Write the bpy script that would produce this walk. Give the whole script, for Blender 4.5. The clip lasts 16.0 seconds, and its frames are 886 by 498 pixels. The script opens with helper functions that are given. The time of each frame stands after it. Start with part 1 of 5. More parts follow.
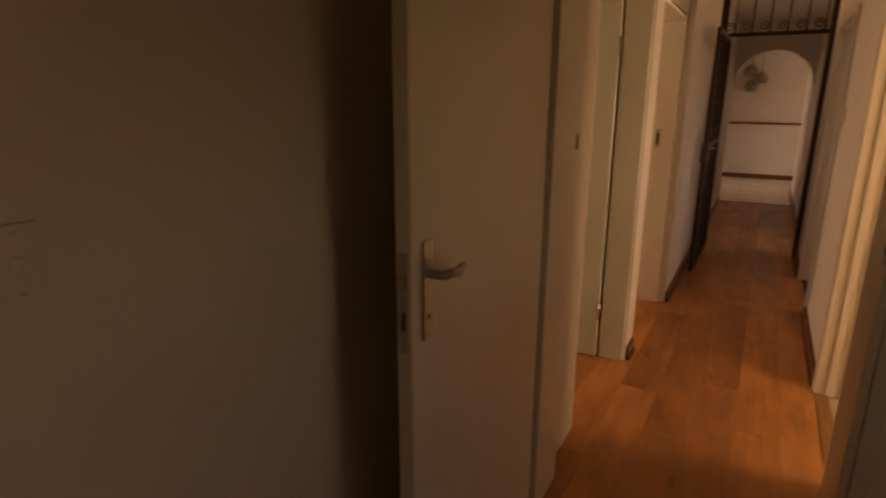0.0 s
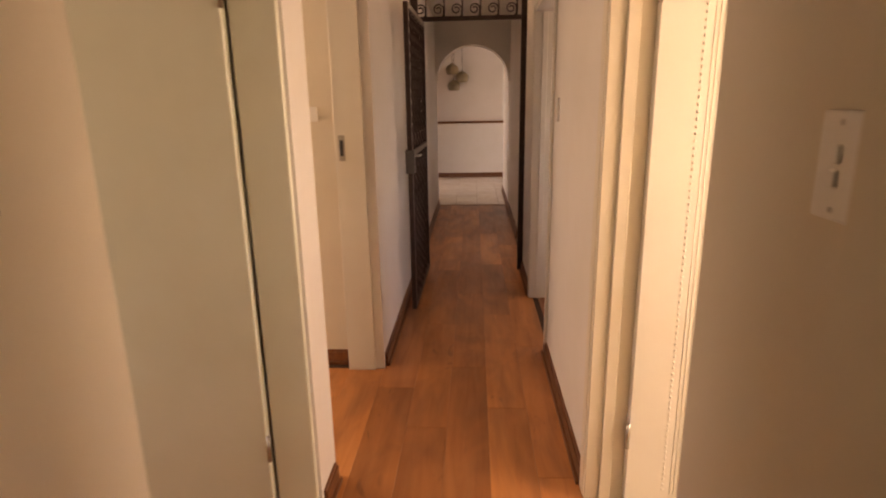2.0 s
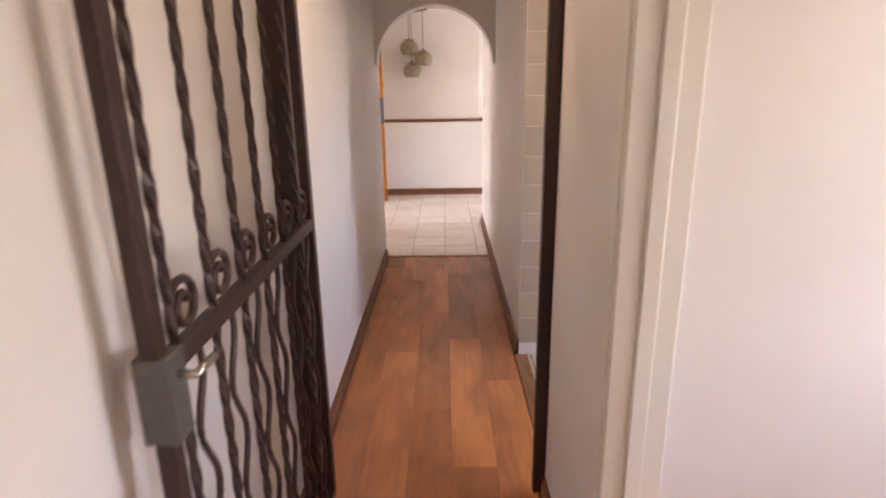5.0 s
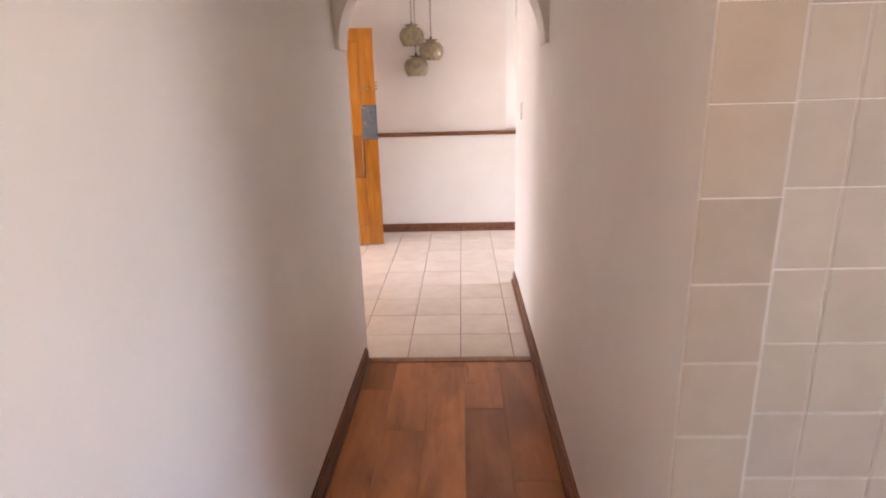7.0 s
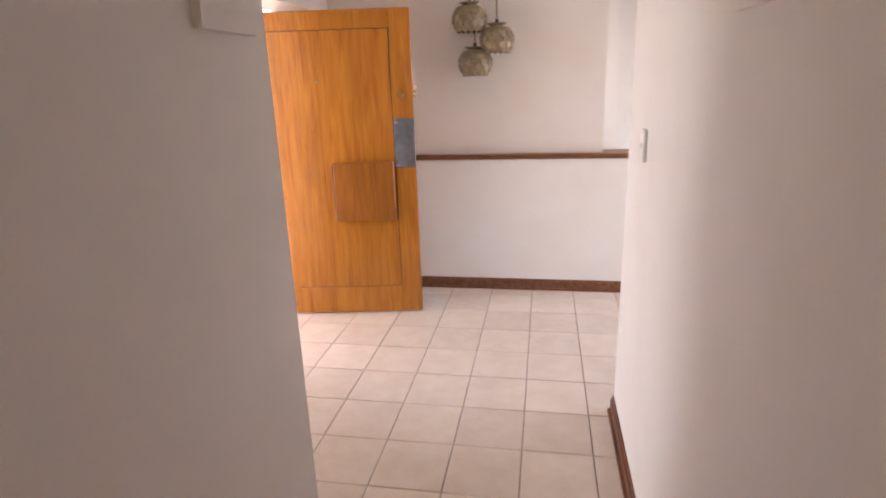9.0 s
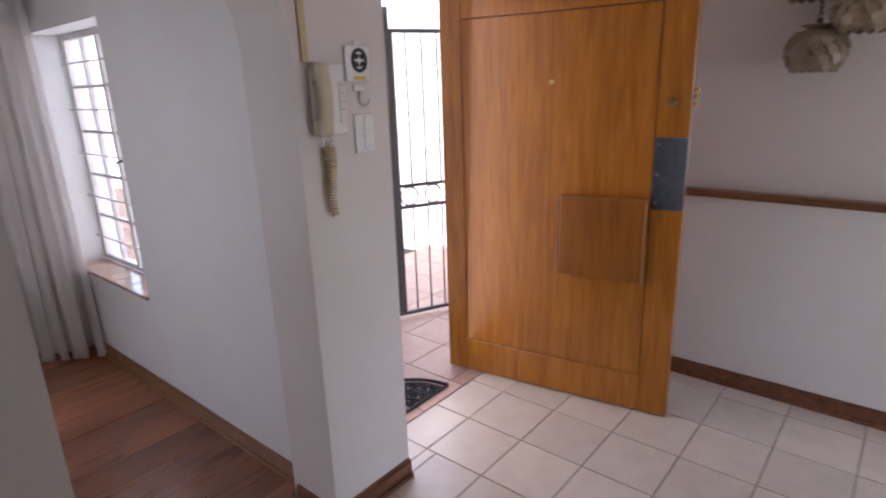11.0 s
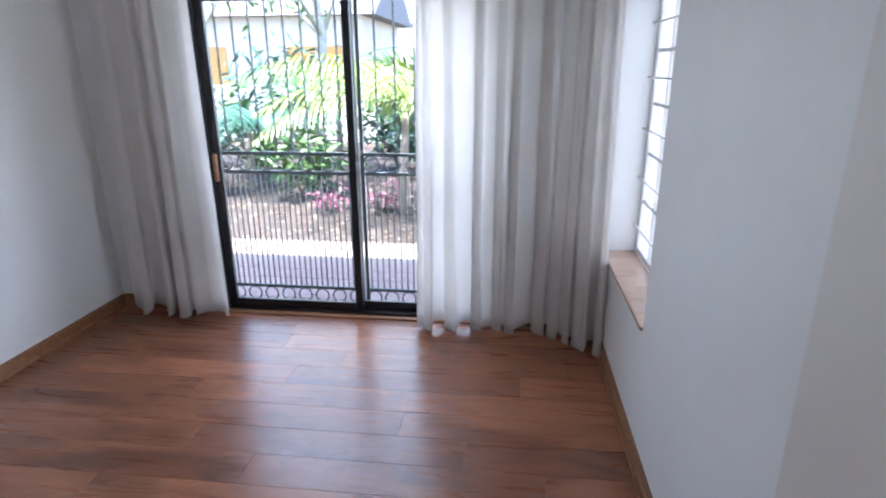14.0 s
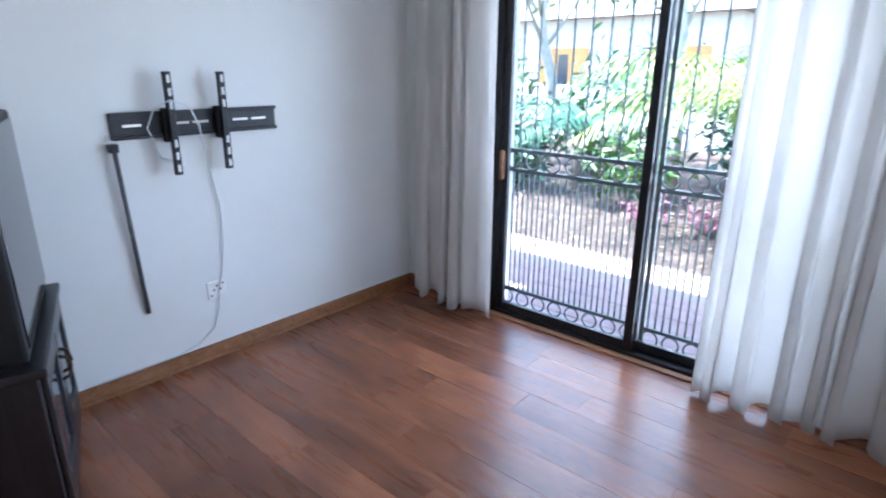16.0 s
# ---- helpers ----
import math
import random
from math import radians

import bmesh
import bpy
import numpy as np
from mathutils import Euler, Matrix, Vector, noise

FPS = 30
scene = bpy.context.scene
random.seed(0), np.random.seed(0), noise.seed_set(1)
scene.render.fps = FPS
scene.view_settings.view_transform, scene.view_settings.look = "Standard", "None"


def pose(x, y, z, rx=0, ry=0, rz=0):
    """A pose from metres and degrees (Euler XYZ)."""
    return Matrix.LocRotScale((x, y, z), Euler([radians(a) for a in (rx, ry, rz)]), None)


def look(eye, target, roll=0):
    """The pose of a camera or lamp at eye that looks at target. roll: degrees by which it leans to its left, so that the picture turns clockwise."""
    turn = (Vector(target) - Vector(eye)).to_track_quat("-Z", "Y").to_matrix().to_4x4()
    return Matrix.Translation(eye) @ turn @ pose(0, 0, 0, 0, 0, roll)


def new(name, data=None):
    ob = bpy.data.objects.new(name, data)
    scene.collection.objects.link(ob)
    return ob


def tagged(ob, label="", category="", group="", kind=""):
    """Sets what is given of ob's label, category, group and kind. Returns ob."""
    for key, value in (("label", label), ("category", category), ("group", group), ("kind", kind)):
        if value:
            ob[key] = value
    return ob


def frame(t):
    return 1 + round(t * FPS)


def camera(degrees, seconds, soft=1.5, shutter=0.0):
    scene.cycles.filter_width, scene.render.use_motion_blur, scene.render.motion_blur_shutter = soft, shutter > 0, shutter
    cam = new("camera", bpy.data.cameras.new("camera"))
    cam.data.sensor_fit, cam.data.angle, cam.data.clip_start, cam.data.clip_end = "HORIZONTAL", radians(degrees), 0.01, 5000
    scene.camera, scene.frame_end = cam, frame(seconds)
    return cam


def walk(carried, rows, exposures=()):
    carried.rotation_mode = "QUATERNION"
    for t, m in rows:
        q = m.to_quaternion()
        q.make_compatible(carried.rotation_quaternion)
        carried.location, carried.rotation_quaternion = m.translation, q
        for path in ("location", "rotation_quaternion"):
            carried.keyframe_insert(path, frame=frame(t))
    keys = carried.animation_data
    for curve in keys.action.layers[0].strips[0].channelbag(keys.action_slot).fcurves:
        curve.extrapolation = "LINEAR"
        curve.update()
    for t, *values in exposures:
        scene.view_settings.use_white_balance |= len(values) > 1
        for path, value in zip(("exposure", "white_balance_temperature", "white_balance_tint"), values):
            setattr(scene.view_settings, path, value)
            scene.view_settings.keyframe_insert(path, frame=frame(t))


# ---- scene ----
cam = camera(76.0, 16.0, soft=1.9, shutter=0.35)
PATH = [
    (0, (0.529, -9.602, 1.546), (-0.415, -7.919, 1.023), 0.2),
    (0.5, (0.488, -9.315, 1.547), (-0.172, -7.499, 1.03), -0.1),
    (1, (0.498, -8.938, 1.508), (0.07, -7.052, 1.0), -0.6),
    (1.5, (0.508, -8.518, 1.501), (0.253, -6.601, 0.992), -0.9),
    (2, (0.515, -8.092, 1.485), (0.404, -6.161, 0.974), -1.0),
    (2.5, (0.549, -7.662, 1.508), (0.502, -5.734, 0.98), -1.1),
    (3, (0.557, -7.208, 1.52), (0.542, -5.281, 0.986), -1.3),
    (5.5, (0.564, -4.525, 1.586), (0.549, -2.609, 1.014), -0.8),
    (6, (0.562, -3.962, 1.51), (0.524, -2.038, 0.964), -1.0),
    (6.5, (0.551, -3.474, 1.529), (0.506, -1.553, 0.976), -1.3),
    (7, (0.584, -2.999, 1.542), (0.51, -1.079, 0.986), -1.6),
    (7.5, (0.588, -2.51, 1.546), (0.486, -0.59, 0.993), -1.6),
    (8, (0.603, -2.041, 1.542), (0.449, -0.124, 0.994), -1.7),
    (8.2, (0.609, -1.877, 1.551), (0.424, 0.036, 0.998), -1.7),
    (10.3, (0.645, -0.349, 1.667), (-0.224, 1.358, 1.092), -2.4),
    (10.5, (0.637, -0.257, 1.652), (-0.349, 1.388, 1.084), -2.3),
    (11, (0.551, -0.052, 1.636), (-0.692, 1.412, 1.079), -2.0),
    (11.5, (0.434, 0.103, 1.629), (-1.05, 1.323, 1.073), -1.5),
    (12, (0.356, 0.249, 1.632), (-1.344, 1.14, 1.07), -1.0),
    (12.5, (0.242, 0.341, 1.624), (-1.574, 0.946, 1.043), -0.5),
    (13, (0.081, 0.381, 1.64), (-1.798, 0.714, 1.043), -0.3),
    (13.5, (-0.115, 0.462, 1.595), (-2.027, 0.513, 1.011), 0.2),
    (14, (-0.311, 0.543, 1.619), (-2.202, 0.318, 1.007), -0.2),
    (14.5, (-0.5, 0.597, 1.585), (-2.342, 0.106, 0.978), 0.0),
    (15, (-0.594, 0.528, 1.61), (-2.37, -0.158, 0.996), 0.6),
    (15.5, (-0.749, 0.618, 1.547), (-2.382, -0.378, 0.963), 0.4),
    (16, (-0.881, 0.695, 1.568), (-2.316, -0.56, 0.962), 0.4),
]
EXPOSURES = [
    (0.0, 1.80, 20500, 44),
    (0.5, 2.10, 18000, 42),
    (1.0, 2.60, 15500, 40),
    (1.5, 2.85, 12600, 38),
    (2.0, 2.85, 11400, 36),
    (3.0, 2.85, 9500, 32),
    (5.5, 4.20, 7400, 26),
    (6.5, 4.15, 7300, 26),
    (7.0, 4.20, 7400, 26),
    (8.2, 4.32, 7400, 26),
    (10.3, 2.75, 6700, 24),
    (11.5, 2.70, 6000, 23),
    (12.5, 2.98, 5600, 16),
    (13.5, 3.15, 5800, 13),
    (14.5, 2.92, 5400, 11),
    (16.0, 3.22, 5250, 9),
]
walk(cam, [(t, look(eye, target, roll)) for t, eye, target, roll in PATH], EXPOSURES)

# ---- light ----
world = bpy.data.worlds.new("sky")
scene.world = world
world.use_nodes = True
_wn = world.node_tree.nodes
_sky = _wn.new("ShaderNodeTexSky")
_sky.sky_type = "NISHITA"
_sky.sun_disc = False
_sky.sun_elevation, _sky.sun_rotation = radians(70), radians(149)
world.node_tree.links.new(_sky.outputs[0], _wn["Background"].inputs[0])
_wn["Background"].inputs[1].default_value = 0.15

sun = new("sun", bpy.data.lights.new("sun", "SUN"))
sun.data.energy, sun.data.angle, sun.data.color = 3.6, radians(0.5), (1.0, 0.95, 0.86)
sun.matrix_basis = look((3, -5, 16), (0, 0, 0))


def window_light(name, eye, target, width, height, watts, colour):
    lamp = bpy.data.lights.new(name, "AREA")
    lamp.shape, lamp.size, lamp.size_y, lamp.energy, lamp.color = "RECTANGLE", width, height, watts, colour
    ob = new(name, lamp)
    ob.matrix_basis = look(eye, target)
    return ob


DAY = (0.86, 0.93, 1.0)
window_light("skylight_sliding_door", (-3.96, -0.5, 1.05), (0, -0.5, 0.8), 1.75, 2.0, 7.5, DAY)
window_light("skylight_lounge_window", (-3.27, 1.45, 1.3), (-3.27, -3, 1.3), 1.4, 1.6, 1.8, DAY)
window_light("skylight_front_door", (-1.3, 1.9, 1.1), (4, 1.9, 0.9), 0.8, 1.9, 1.1, (1.0, 0.96, 0.9))
window_light("skylight_dining_window", (4.5, 2.0, 1.3), (0, 2.0, 1.0), 2.0, 1.7, 4.6, DAY)
window_light("skylight_kitchen_window", (3.1, -2.9, 1.65), (0, -2.9, 0.1), 1.1, 0.9, 0.85, (0.58, 0.75, 1.0))
# Five fill lamps added at unseen window openings to light the side rooms.
window_light("fill_bathroom", (2.6, -7.0, 1.6), (0.5, -6.8, 0.9), 0.8, 0.8, 5.2, (1.0, 0.93, 0.8))
window_light("fill_side_room", (2.75, -4.4, 1.5), (0, -4.5, 0.9), 0.9, 1.0, 0.8, (1.0, 0.95, 0.88))
window_light("fill_west_room", (-2.85, -5.6, 1.5), (0, -5.7, 1.0), 1.0, 1.1, 4.0, (1.0, 0.97, 0.9))
window_light("fill_green_door_room", (-2.85, -7.0, 1.5), (0, -6.9, 1.0), 0.8, 1.1, 1.8, (1.0, 0.97, 0.9))
window_light("fill_bedroom", (2.3, -9.7, 1.55), (-1, -9.0, 1.0), 0.6, 0.5, 0.24, (1.0, 0.93, 0.8))
bulb = new("corridor_bulb", bpy.data.lights.new("corridor_bulb", "POINT"))
bulb.data.energy, bulb.data.color, bulb.data.shadow_soft_size = 0.2, (1.0, 0.80, 0.58), 0.09
bulb.location = (0.5, -3.0, 2.32)

# ---- materials ----
def material(name, colour, rough=0.6, metal=0.0):
    m = bpy.data.materials.new(name)
    m.use_nodes = True
    b = m.node_tree.nodes["Principled BSDF"]
    b.inputs["Base Color"].default_value = (*colour, 1)
    b.inputs["Roughness"].default_value = rough
    b.inputs["Metallic"].default_value = metal
    return m


def node(m, kind, **inputs):
    n = m.node_tree.nodes.new(kind)
    for k, v in inputs.items():
        n.inputs[k.replace("_", " ")].default_value = v
    return n


def join(m, a, b):
    m.node_tree.links.new(a, b)


def mix_rgb(m, fac, a, b, blend="MIX"):
    n = m.node_tree.nodes.new("ShaderNodeMix")
    n.data_type, n.blend_type = "RGBA", blend
    for sock, v in ((n.inputs[0], fac), (n.inputs[6], a), (n.inputs[7], b)):
        if isinstance(v, bpy.types.NodeSocket):
            join(m, v, sock)
        else:
            sock.default_value = v if isinstance(v, float) else (*v, 1)
    return n.outputs[2]


def ramp(m, src, stops):
    n = m.node_tree.nodes.new("ShaderNodeValToRGB")
    while len(n.color_ramp.elements) < len(stops):
        n.color_ramp.elements.new(0.5)
    for e, (p, c) in zip(n.color_ramp.elements, stops):
        e.position = p
        e.color = (*c, 1) if isinstance(c, tuple) else (c, c, c, 1)
    join(m, src, n.inputs[0])
    return n.outputs[0]


def place(m, scale=(1, 1, 1), jitter=0.0):
    """Position in metres, scaled, and shifted piece by piece."""
    geo = m.node_tree.nodes.new("ShaderNodeNewGeometry")
    out = geo.outputs["Position"]
    if jitter:
        info = m.node_tree.nodes.new("ShaderNodeObjectInfo")
        v = m.node_tree.nodes.new("ShaderNodeVectorMath")
        v.operation = "MULTIPLY_ADD"
        join(m, info.outputs["Random"], v.inputs[0])
        v.inputs[1].default_value = (jitter, jitter * 1.7, jitter * 0.6)
        join(m, out, v.inputs[2])
        out = v.outputs[0]
    mp = m.node_tree.nodes.new("ShaderNodeMapping")
    mp.inputs["Scale"].default_value = scale
    join(m, out, mp.inputs["Vector"])
    return mp.outputs[0]


def noise_tex(m, vec, scale, detail=4.0, rough=0.55, distort=0.0):
    n = node(m, "ShaderNodeTexNoise", Scale=scale, Detail=detail, Roughness=rough, Distortion=distort)
    join(m, vec, n.inputs["Vector"])
    return n.outputs["Fac"]


def bump(m, height, strength, distance):
    n = node(m, "ShaderNodeBump", Strength=strength, Distance=distance)
    join(m, height, n.inputs["Height"])
    join(m, n.outputs[0], m.node_tree.nodes["Principled BSDF"].inputs["Normal"])


def set_in(m, name, out):
    join(m, out, m.node_tree.nodes["Principled BSDF"].inputs[name])


def plaster(name, colour, dirt=0.12, rough=0.55, relief=0.15):
    m = material(name, colour, rough)
    v = place(m)
    big = noise_tex(m, v, 1.3, 5.0, 0.6)
    fine = noise_tex(m, v, 60.0, 3.0, 0.6)
    dark = tuple(c * (1 - dirt) * k for c, k in zip(colour, (1.0, 0.985, 0.95)))
    set_in(m, "Base Color", mix_rgb(m, ramp(m, big, [(0.35, 0.0), (0.7, 1.0)]), colour, dark))
    bump(m, mix_rgb(m, 0.6, big, fine), relief, 0.004)
    return m


def laminate(name, gain=(1.0, 1.0, 1.0), depth=0.75, rough=(0.46, 0.30)):
    m = material(name, (0.4, 0.2, 0.1), 0.32)
    info = m.node_tree.nodes.new("ShaderNodeObjectInfo")
    grain = noise_tex(m, place(m, (9.0, 0.8, 1.0), 9.0), 2.2, 5.0, 0.55, 0.8)
    cloud = noise_tex(m, place(m, (3.4, 1.2, 1.0), 5.0), 1.5, 3.0, 0.5, 0.7)
    knot = noise_tex(m, place(m, (9.0, 3.2, 1.0), 7.0), 1.5, 2.0, 0.5, 1.2)
    base = ramp(m, grain, [(p, tuple(k * g for k, g in zip(c, gain))) for p, c in ((0.2, (0.35, 0.124, 0.047)), (0.5, (0.43, 0.164, 0.066)), (0.8, (0.48, 0.196, 0.084)))])
    shade = ramp(m, cloud, [(0.32, (0.40, 0.36, 0.37)), (0.60, (1.0, 1.0, 1.0))])
    c = mix_rgb(m, depth, base, shade, "MULTIPLY")
    c = mix_rgb(m, ramp(m, knot, [(0.66, 0.0), (0.78, 0.4)]), c, (0.075, 0.03, 0.016))
    tone = ramp(m, info.outputs["Random"], [(0.0, (0.68, 0.65, 0.65)), (0.5, (0.92, 0.92, 0.92)), (1.0, (1.2, 1.21, 1.22))])
    set_in(m, "Base Color", mix_rgb(m, 1.0, c, tone, "MULTIPLY"))
    set_in(m, "Roughness", ramp(m, grain, [(0.2, rough[0]), (0.8, rough[1])]))
    bump(m, grain, 0.12, 0.0015)
    return m


def timber(name, dark, mid, light, rough=0.35, along="z"):
    m = material(name, mid, rough)
    s = {"x": (1.2, 16, 16), "y": (16, 1.2, 16), "z": (16, 16, 1.2)}[along]
    grain = noise_tex(m, place(m, s, 3.0), 2.2, 6.0, 0.6, 0.7)
    cloud = noise_tex(m, place(m, tuple(k ** 0.5 for k in s), 2.0), 1.2, 3.0, 0.5)
    c = ramp(m, grain, [(0.28, dark), (0.5, mid), (0.75, light)])
    set_in(m, "Base Color", mix_rgb(m, 0.45, c, ramp(m, cloud, [(0.3, 0.6), (0.7, 1.0)]), "MULTIPLY"))
    bump(m, grain, 0.15, 0.001)
    return m


def glazed(name, a, b, rough=0.22):
    m = material(name, a, rough)
    info = m.node_tree.nodes.new("ShaderNodeObjectInfo")
    cloud = noise_tex(m, place(m, (1, 1, 1), 3.0), 7.0, 4.0, 0.6)
    c = mix_rgb(m, ramp(m, cloud, [(0.3, 0.0), (0.7, 1.0)]), a, b)
    c = mix_rgb(m, 1.0, c, ramp(m, info.outputs["Random"], [(0.0, 0.9), (1.0, 1.0)]), "MULTIPLY")
    set_in(m, "Base Color", c)
    bump(m, noise_tex(m, place(m), 30.0), 0.05, 0.002)
    return m


def mottled(name, a, b, scale, rough=0.7, metal=0.0, relief=0.2, dist=0.003):
    m = material(name, a, rough, metal)
    f = noise_tex(m, place(m, (1, 1, 1), 2.0), scale, 5.0, 0.6)
    set_in(m, "Base Color", mix_rgb(m, ramp(m, f, [(0.3, 0.0), (0.7, 1.0)]), a, b))
    bump(m, f, relief, dist)
    return m


def glass(name):
    m = bpy.data.materials.new(name)
    m.use_nodes = True
    nt = m.node_tree
    nt.nodes.remove(nt.nodes["Principled BSDF"])
    clear, gloss = nt.nodes.new("ShaderNodeBsdfTransparent"), nt.nodes.new("ShaderNodeBsdfGlossy")
    gloss.inputs["Roughness"].default_value = 0.02
    mix, edge = nt.nodes.new("ShaderNodeMixShader"), nt.nodes.new("ShaderNodeLayerWeight")
    edge.inputs["Blend"].default_value = 0.3
    share = nt.nodes.new("ShaderNodeMath")
    share.operation = "MULTIPLY"
    share.inputs[1].default_value = 0.12
    join(m, edge.outputs["Facing"], share.inputs[0])
    join(m, share.outputs[0], mix.inputs[0])
    join(m, clear.outputs[0], mix.inputs[1])
    join(m, gloss.outputs[0], mix.inputs[2])
    join(m, mix.outputs[0], nt.nodes["Material Output"].inputs[0])
    return m


def leafy(name, a, b, rough=0.45):
    m = material(name, a, rough)
    geo = m.node_tree.nodes.new("ShaderNodeNewGeometry")
    c = mix_rgb(m, geo.outputs["Random Per Island"], a, b)
    set_in(m, "Base Color", c)
    return m


def fabric(name, colour):
    m = material(name, colour, 0.9)
    b = m.node_tree.nodes["Principled BSDF"]
    nt = m.node_tree
    w = noise_tex(m, place(m, (1, 1, 0.15)), 90.0, 2.0)
    dirt = noise_tex(m, place(m), 2.5, 4.0)
    c = mix_rgb(m, ramp(m, dirt, [(0.35, 0.0), (0.75, 0.8)]), colour, tuple(k * 0.88 for k in colour))
    set_in(m, "Base Color", c)
    bump(m, w, 0.2, 0.001)
    thin = nt.nodes.new("ShaderNodeBsdfTranslucent")
    join(m, c, thin.inputs[0])
    mix = nt.nodes.new("ShaderNodeMixShader")
    mix.inputs[0].default_value = 0.52
    join(m, b.outputs[0], mix.inputs[1])
    join(m, thin.outputs[0], mix.inputs[2])
    join(m, mix.outputs[0], nt.nodes["Material Output"].inputs[0])
    return m


M_WALL = plaster("white_wall_paint", (0.78, 0.755, 0.73), 0.08)
# The wall white again, toned darker for foyer and arch, cooler for the lounge.
M_FOYER = plaster("warm_white_wall_tone", (0.74, 0.69, 0.65), 0.08)
M_LOUNGE = plaster("cool_white_wall_tone", (0.80, 0.80, 0.79), 0.06)
M_CREAM = plaster("cream_wall_paint", (0.76, 0.70, 0.60), 0.10)
M_CEIL = plaster("ceiling_paint", (0.8, 0.79, 0.76), 0.06)
M_DOORP = plaster("cream_gloss_paint", (0.74, 0.68, 0.57), 0.1, 0.32, 0.06)
M_DOORW = plaster("white_gloss_paint", (0.78, 0.76, 0.70), 0.08, 0.3, 0.06)
M_DOORG = plaster("pale_green_gloss_paint", (0.66, 0.68, 0.58), 0.1, 0.35, 0.06)
# Same oak laminate twice: corridor and lounge light differences put into its colour.
M_LAM = laminate("oak_laminate_lit_tone", (1.3, 1.3, 1.15), 0.6)
M_LAM_DIM = laminate("oak_laminate_dim_tone", (0.74, 0.74, 0.86), 0.8, (0.36, 0.22))
M_JOINT = material("dark_joint", (0.05, 0.025, 0.015), 0.8)
M_SKIRT = timber("brown_skirting_wood", (0.11, 0.04, 0.019), (0.20, 0.075, 0.035), (0.28, 0.12, 0.056), 0.4, "y")
M_SKIRTO = timber("oak_skirting_wood", (0.20, 0.088, 0.036), (0.30, 0.138, 0.058), (0.39, 0.19, 0.088), 0.4, "y")
M_RAIL = timber("rail_wood", (0.12, 0.045, 0.018), (0.23, 0.09, 0.035), (0.33, 0.15, 0.06), 0.35, "x")
M_DOOR = timber("varnished_hardwood", (0.29, 0.092, 0.010), (0.40, 0.142, 0.015), (0.48, 0.190, 0.024), 0.25, "z")
M_DOORD = timber("darker_varnished_hardwood", (0.19, 0.058, 0.007), (0.27, 0.09, 0.011), (0.34, 0.12, 0.016), 0.3, "z")
M_GROOVE = material("dark_groove", (0.08, 0.03, 0.012), 0.6)
M_TILE = glazed("cream_floor_tile", (0.62, 0.52, 0.43), (0.70, 0.61, 0.52), 0.25)
M_GROUT = mottled("brown_grout", (0.20, 0.15, 0.12), (0.28, 0.22, 0.18), 12.0, 0.9)
M_WTILE = glazed("beige_wall_tile", (0.46, 0.375, 0.29), (0.51, 0.425, 0.335), 0.2)
M_PORCH = glazed("terracotta_pink_tile", (0.52, 0.32, 0.235), (0.60, 0.40, 0.30), 0.35)
M_IRON = mottled("dark_brown_painted_iron", (0.035, 0.018, 0.014), (0.055, 0.03, 0.024), 40.0, 0.42, 0.2)
M_IRONG = mottled("grey_painted_iron", (0.085, 0.08, 0.08), (0.12, 0.115, 0.11), 40.0, 0.5, 0.2)
M_GRILL = mottled("grey_green_painted_iron", (0.10, 0.125, 0.12), (0.15, 0.17, 0.165), 40.0, 0.5, 0.1)
M_ALU = mottled("dark_bronze_aluminium", (0.016, 0.015, 0.017), (0.028, 0.026, 0.028), 30.0, 0.35, 0.4)
M_WSTEEL = mottled("white_painted_steel", (0.74, 0.72, 0.70), (0.66, 0.63, 0.6), 25.0, 0.4)
M_GLASS = glass("window_glass")
M_CURT = fabric("white_curtain_cloth", (0.87, 0.84, 0.81))
M_SILL = glazed("brown_sill_tile", (0.40, 0.25, 0.17), (0.50, 0.34, 0.25), 0.14)
M_CHROME = material("worn_chrome", (0.45, 0.43, 0.40), 0.28, 1.0)
M_BRASS = material("brass", (0.62, 0.44, 0.2), 0.25, 1.0)
# Blue of the daylight it reflects is put into the steel's colour.
M_STEEL = mottled("scratched_steel_plate", (0.22, 0.27, 0.34), (0.34, 0.38, 0.44), 25.0, 0.14, 1.0, 0.05)
M_PLASTIC = mottled("white_plastic", (0.86, 0.85, 0.83), (0.80, 0.79, 0.76), 15.0, 0.35, 0.0, 0.02)
M_OLDPL = mottled("yellowed_plastic", (0.62, 0.56, 0.42), (0.56, 0.5, 0.36), 15.0, 0.4, 0.0, 0.02)
M_CORD = mottled("yellowed_cord_plastic", (0.55, 0.43, 0.20), (0.62, 0.52, 0.30), 15.0, 0.4, 0.0, 0.02)
M_DARKPL = material("dark_plastic", (0.03, 0.032, 0.036), 0.4)
M_BLACK = mottled("black_coated_steel", (0.012, 0.012, 0.014), (0.022, 0.022, 0.025), 40.0, 0.45, 0.3)
M_LABEL = material("yellow_label", (0.8, 0.55, 0.03), 0.5)
M_SHADE = mottled("capiz_brown_shade", (0.15, 0.11, 0.06), (0.34, 0.27, 0.17), 22.0, 0.35, 0.0, 0.5, 0.004)
M_LAMPGLASS = material("lit_opal_glass", (0.85, 0.82, 0.75), 0.3)
M_LAMPGLASS.node_tree.nodes["Principled BSDF"].inputs["Emission Color"].default_value = (1.0, 0.8, 0.55, 1)
M_LAMPGLASS.node_tree.nodes["Principled BSDF"].inputs["Emission Strength"].default_value = 4.0
M_CHAIN = material("antique_metal", (0.09, 0.06, 0.035), 0.4, 0.8)
M_CABLE = material("white_cable", (0.66, 0.66, 0.66), 0.5)
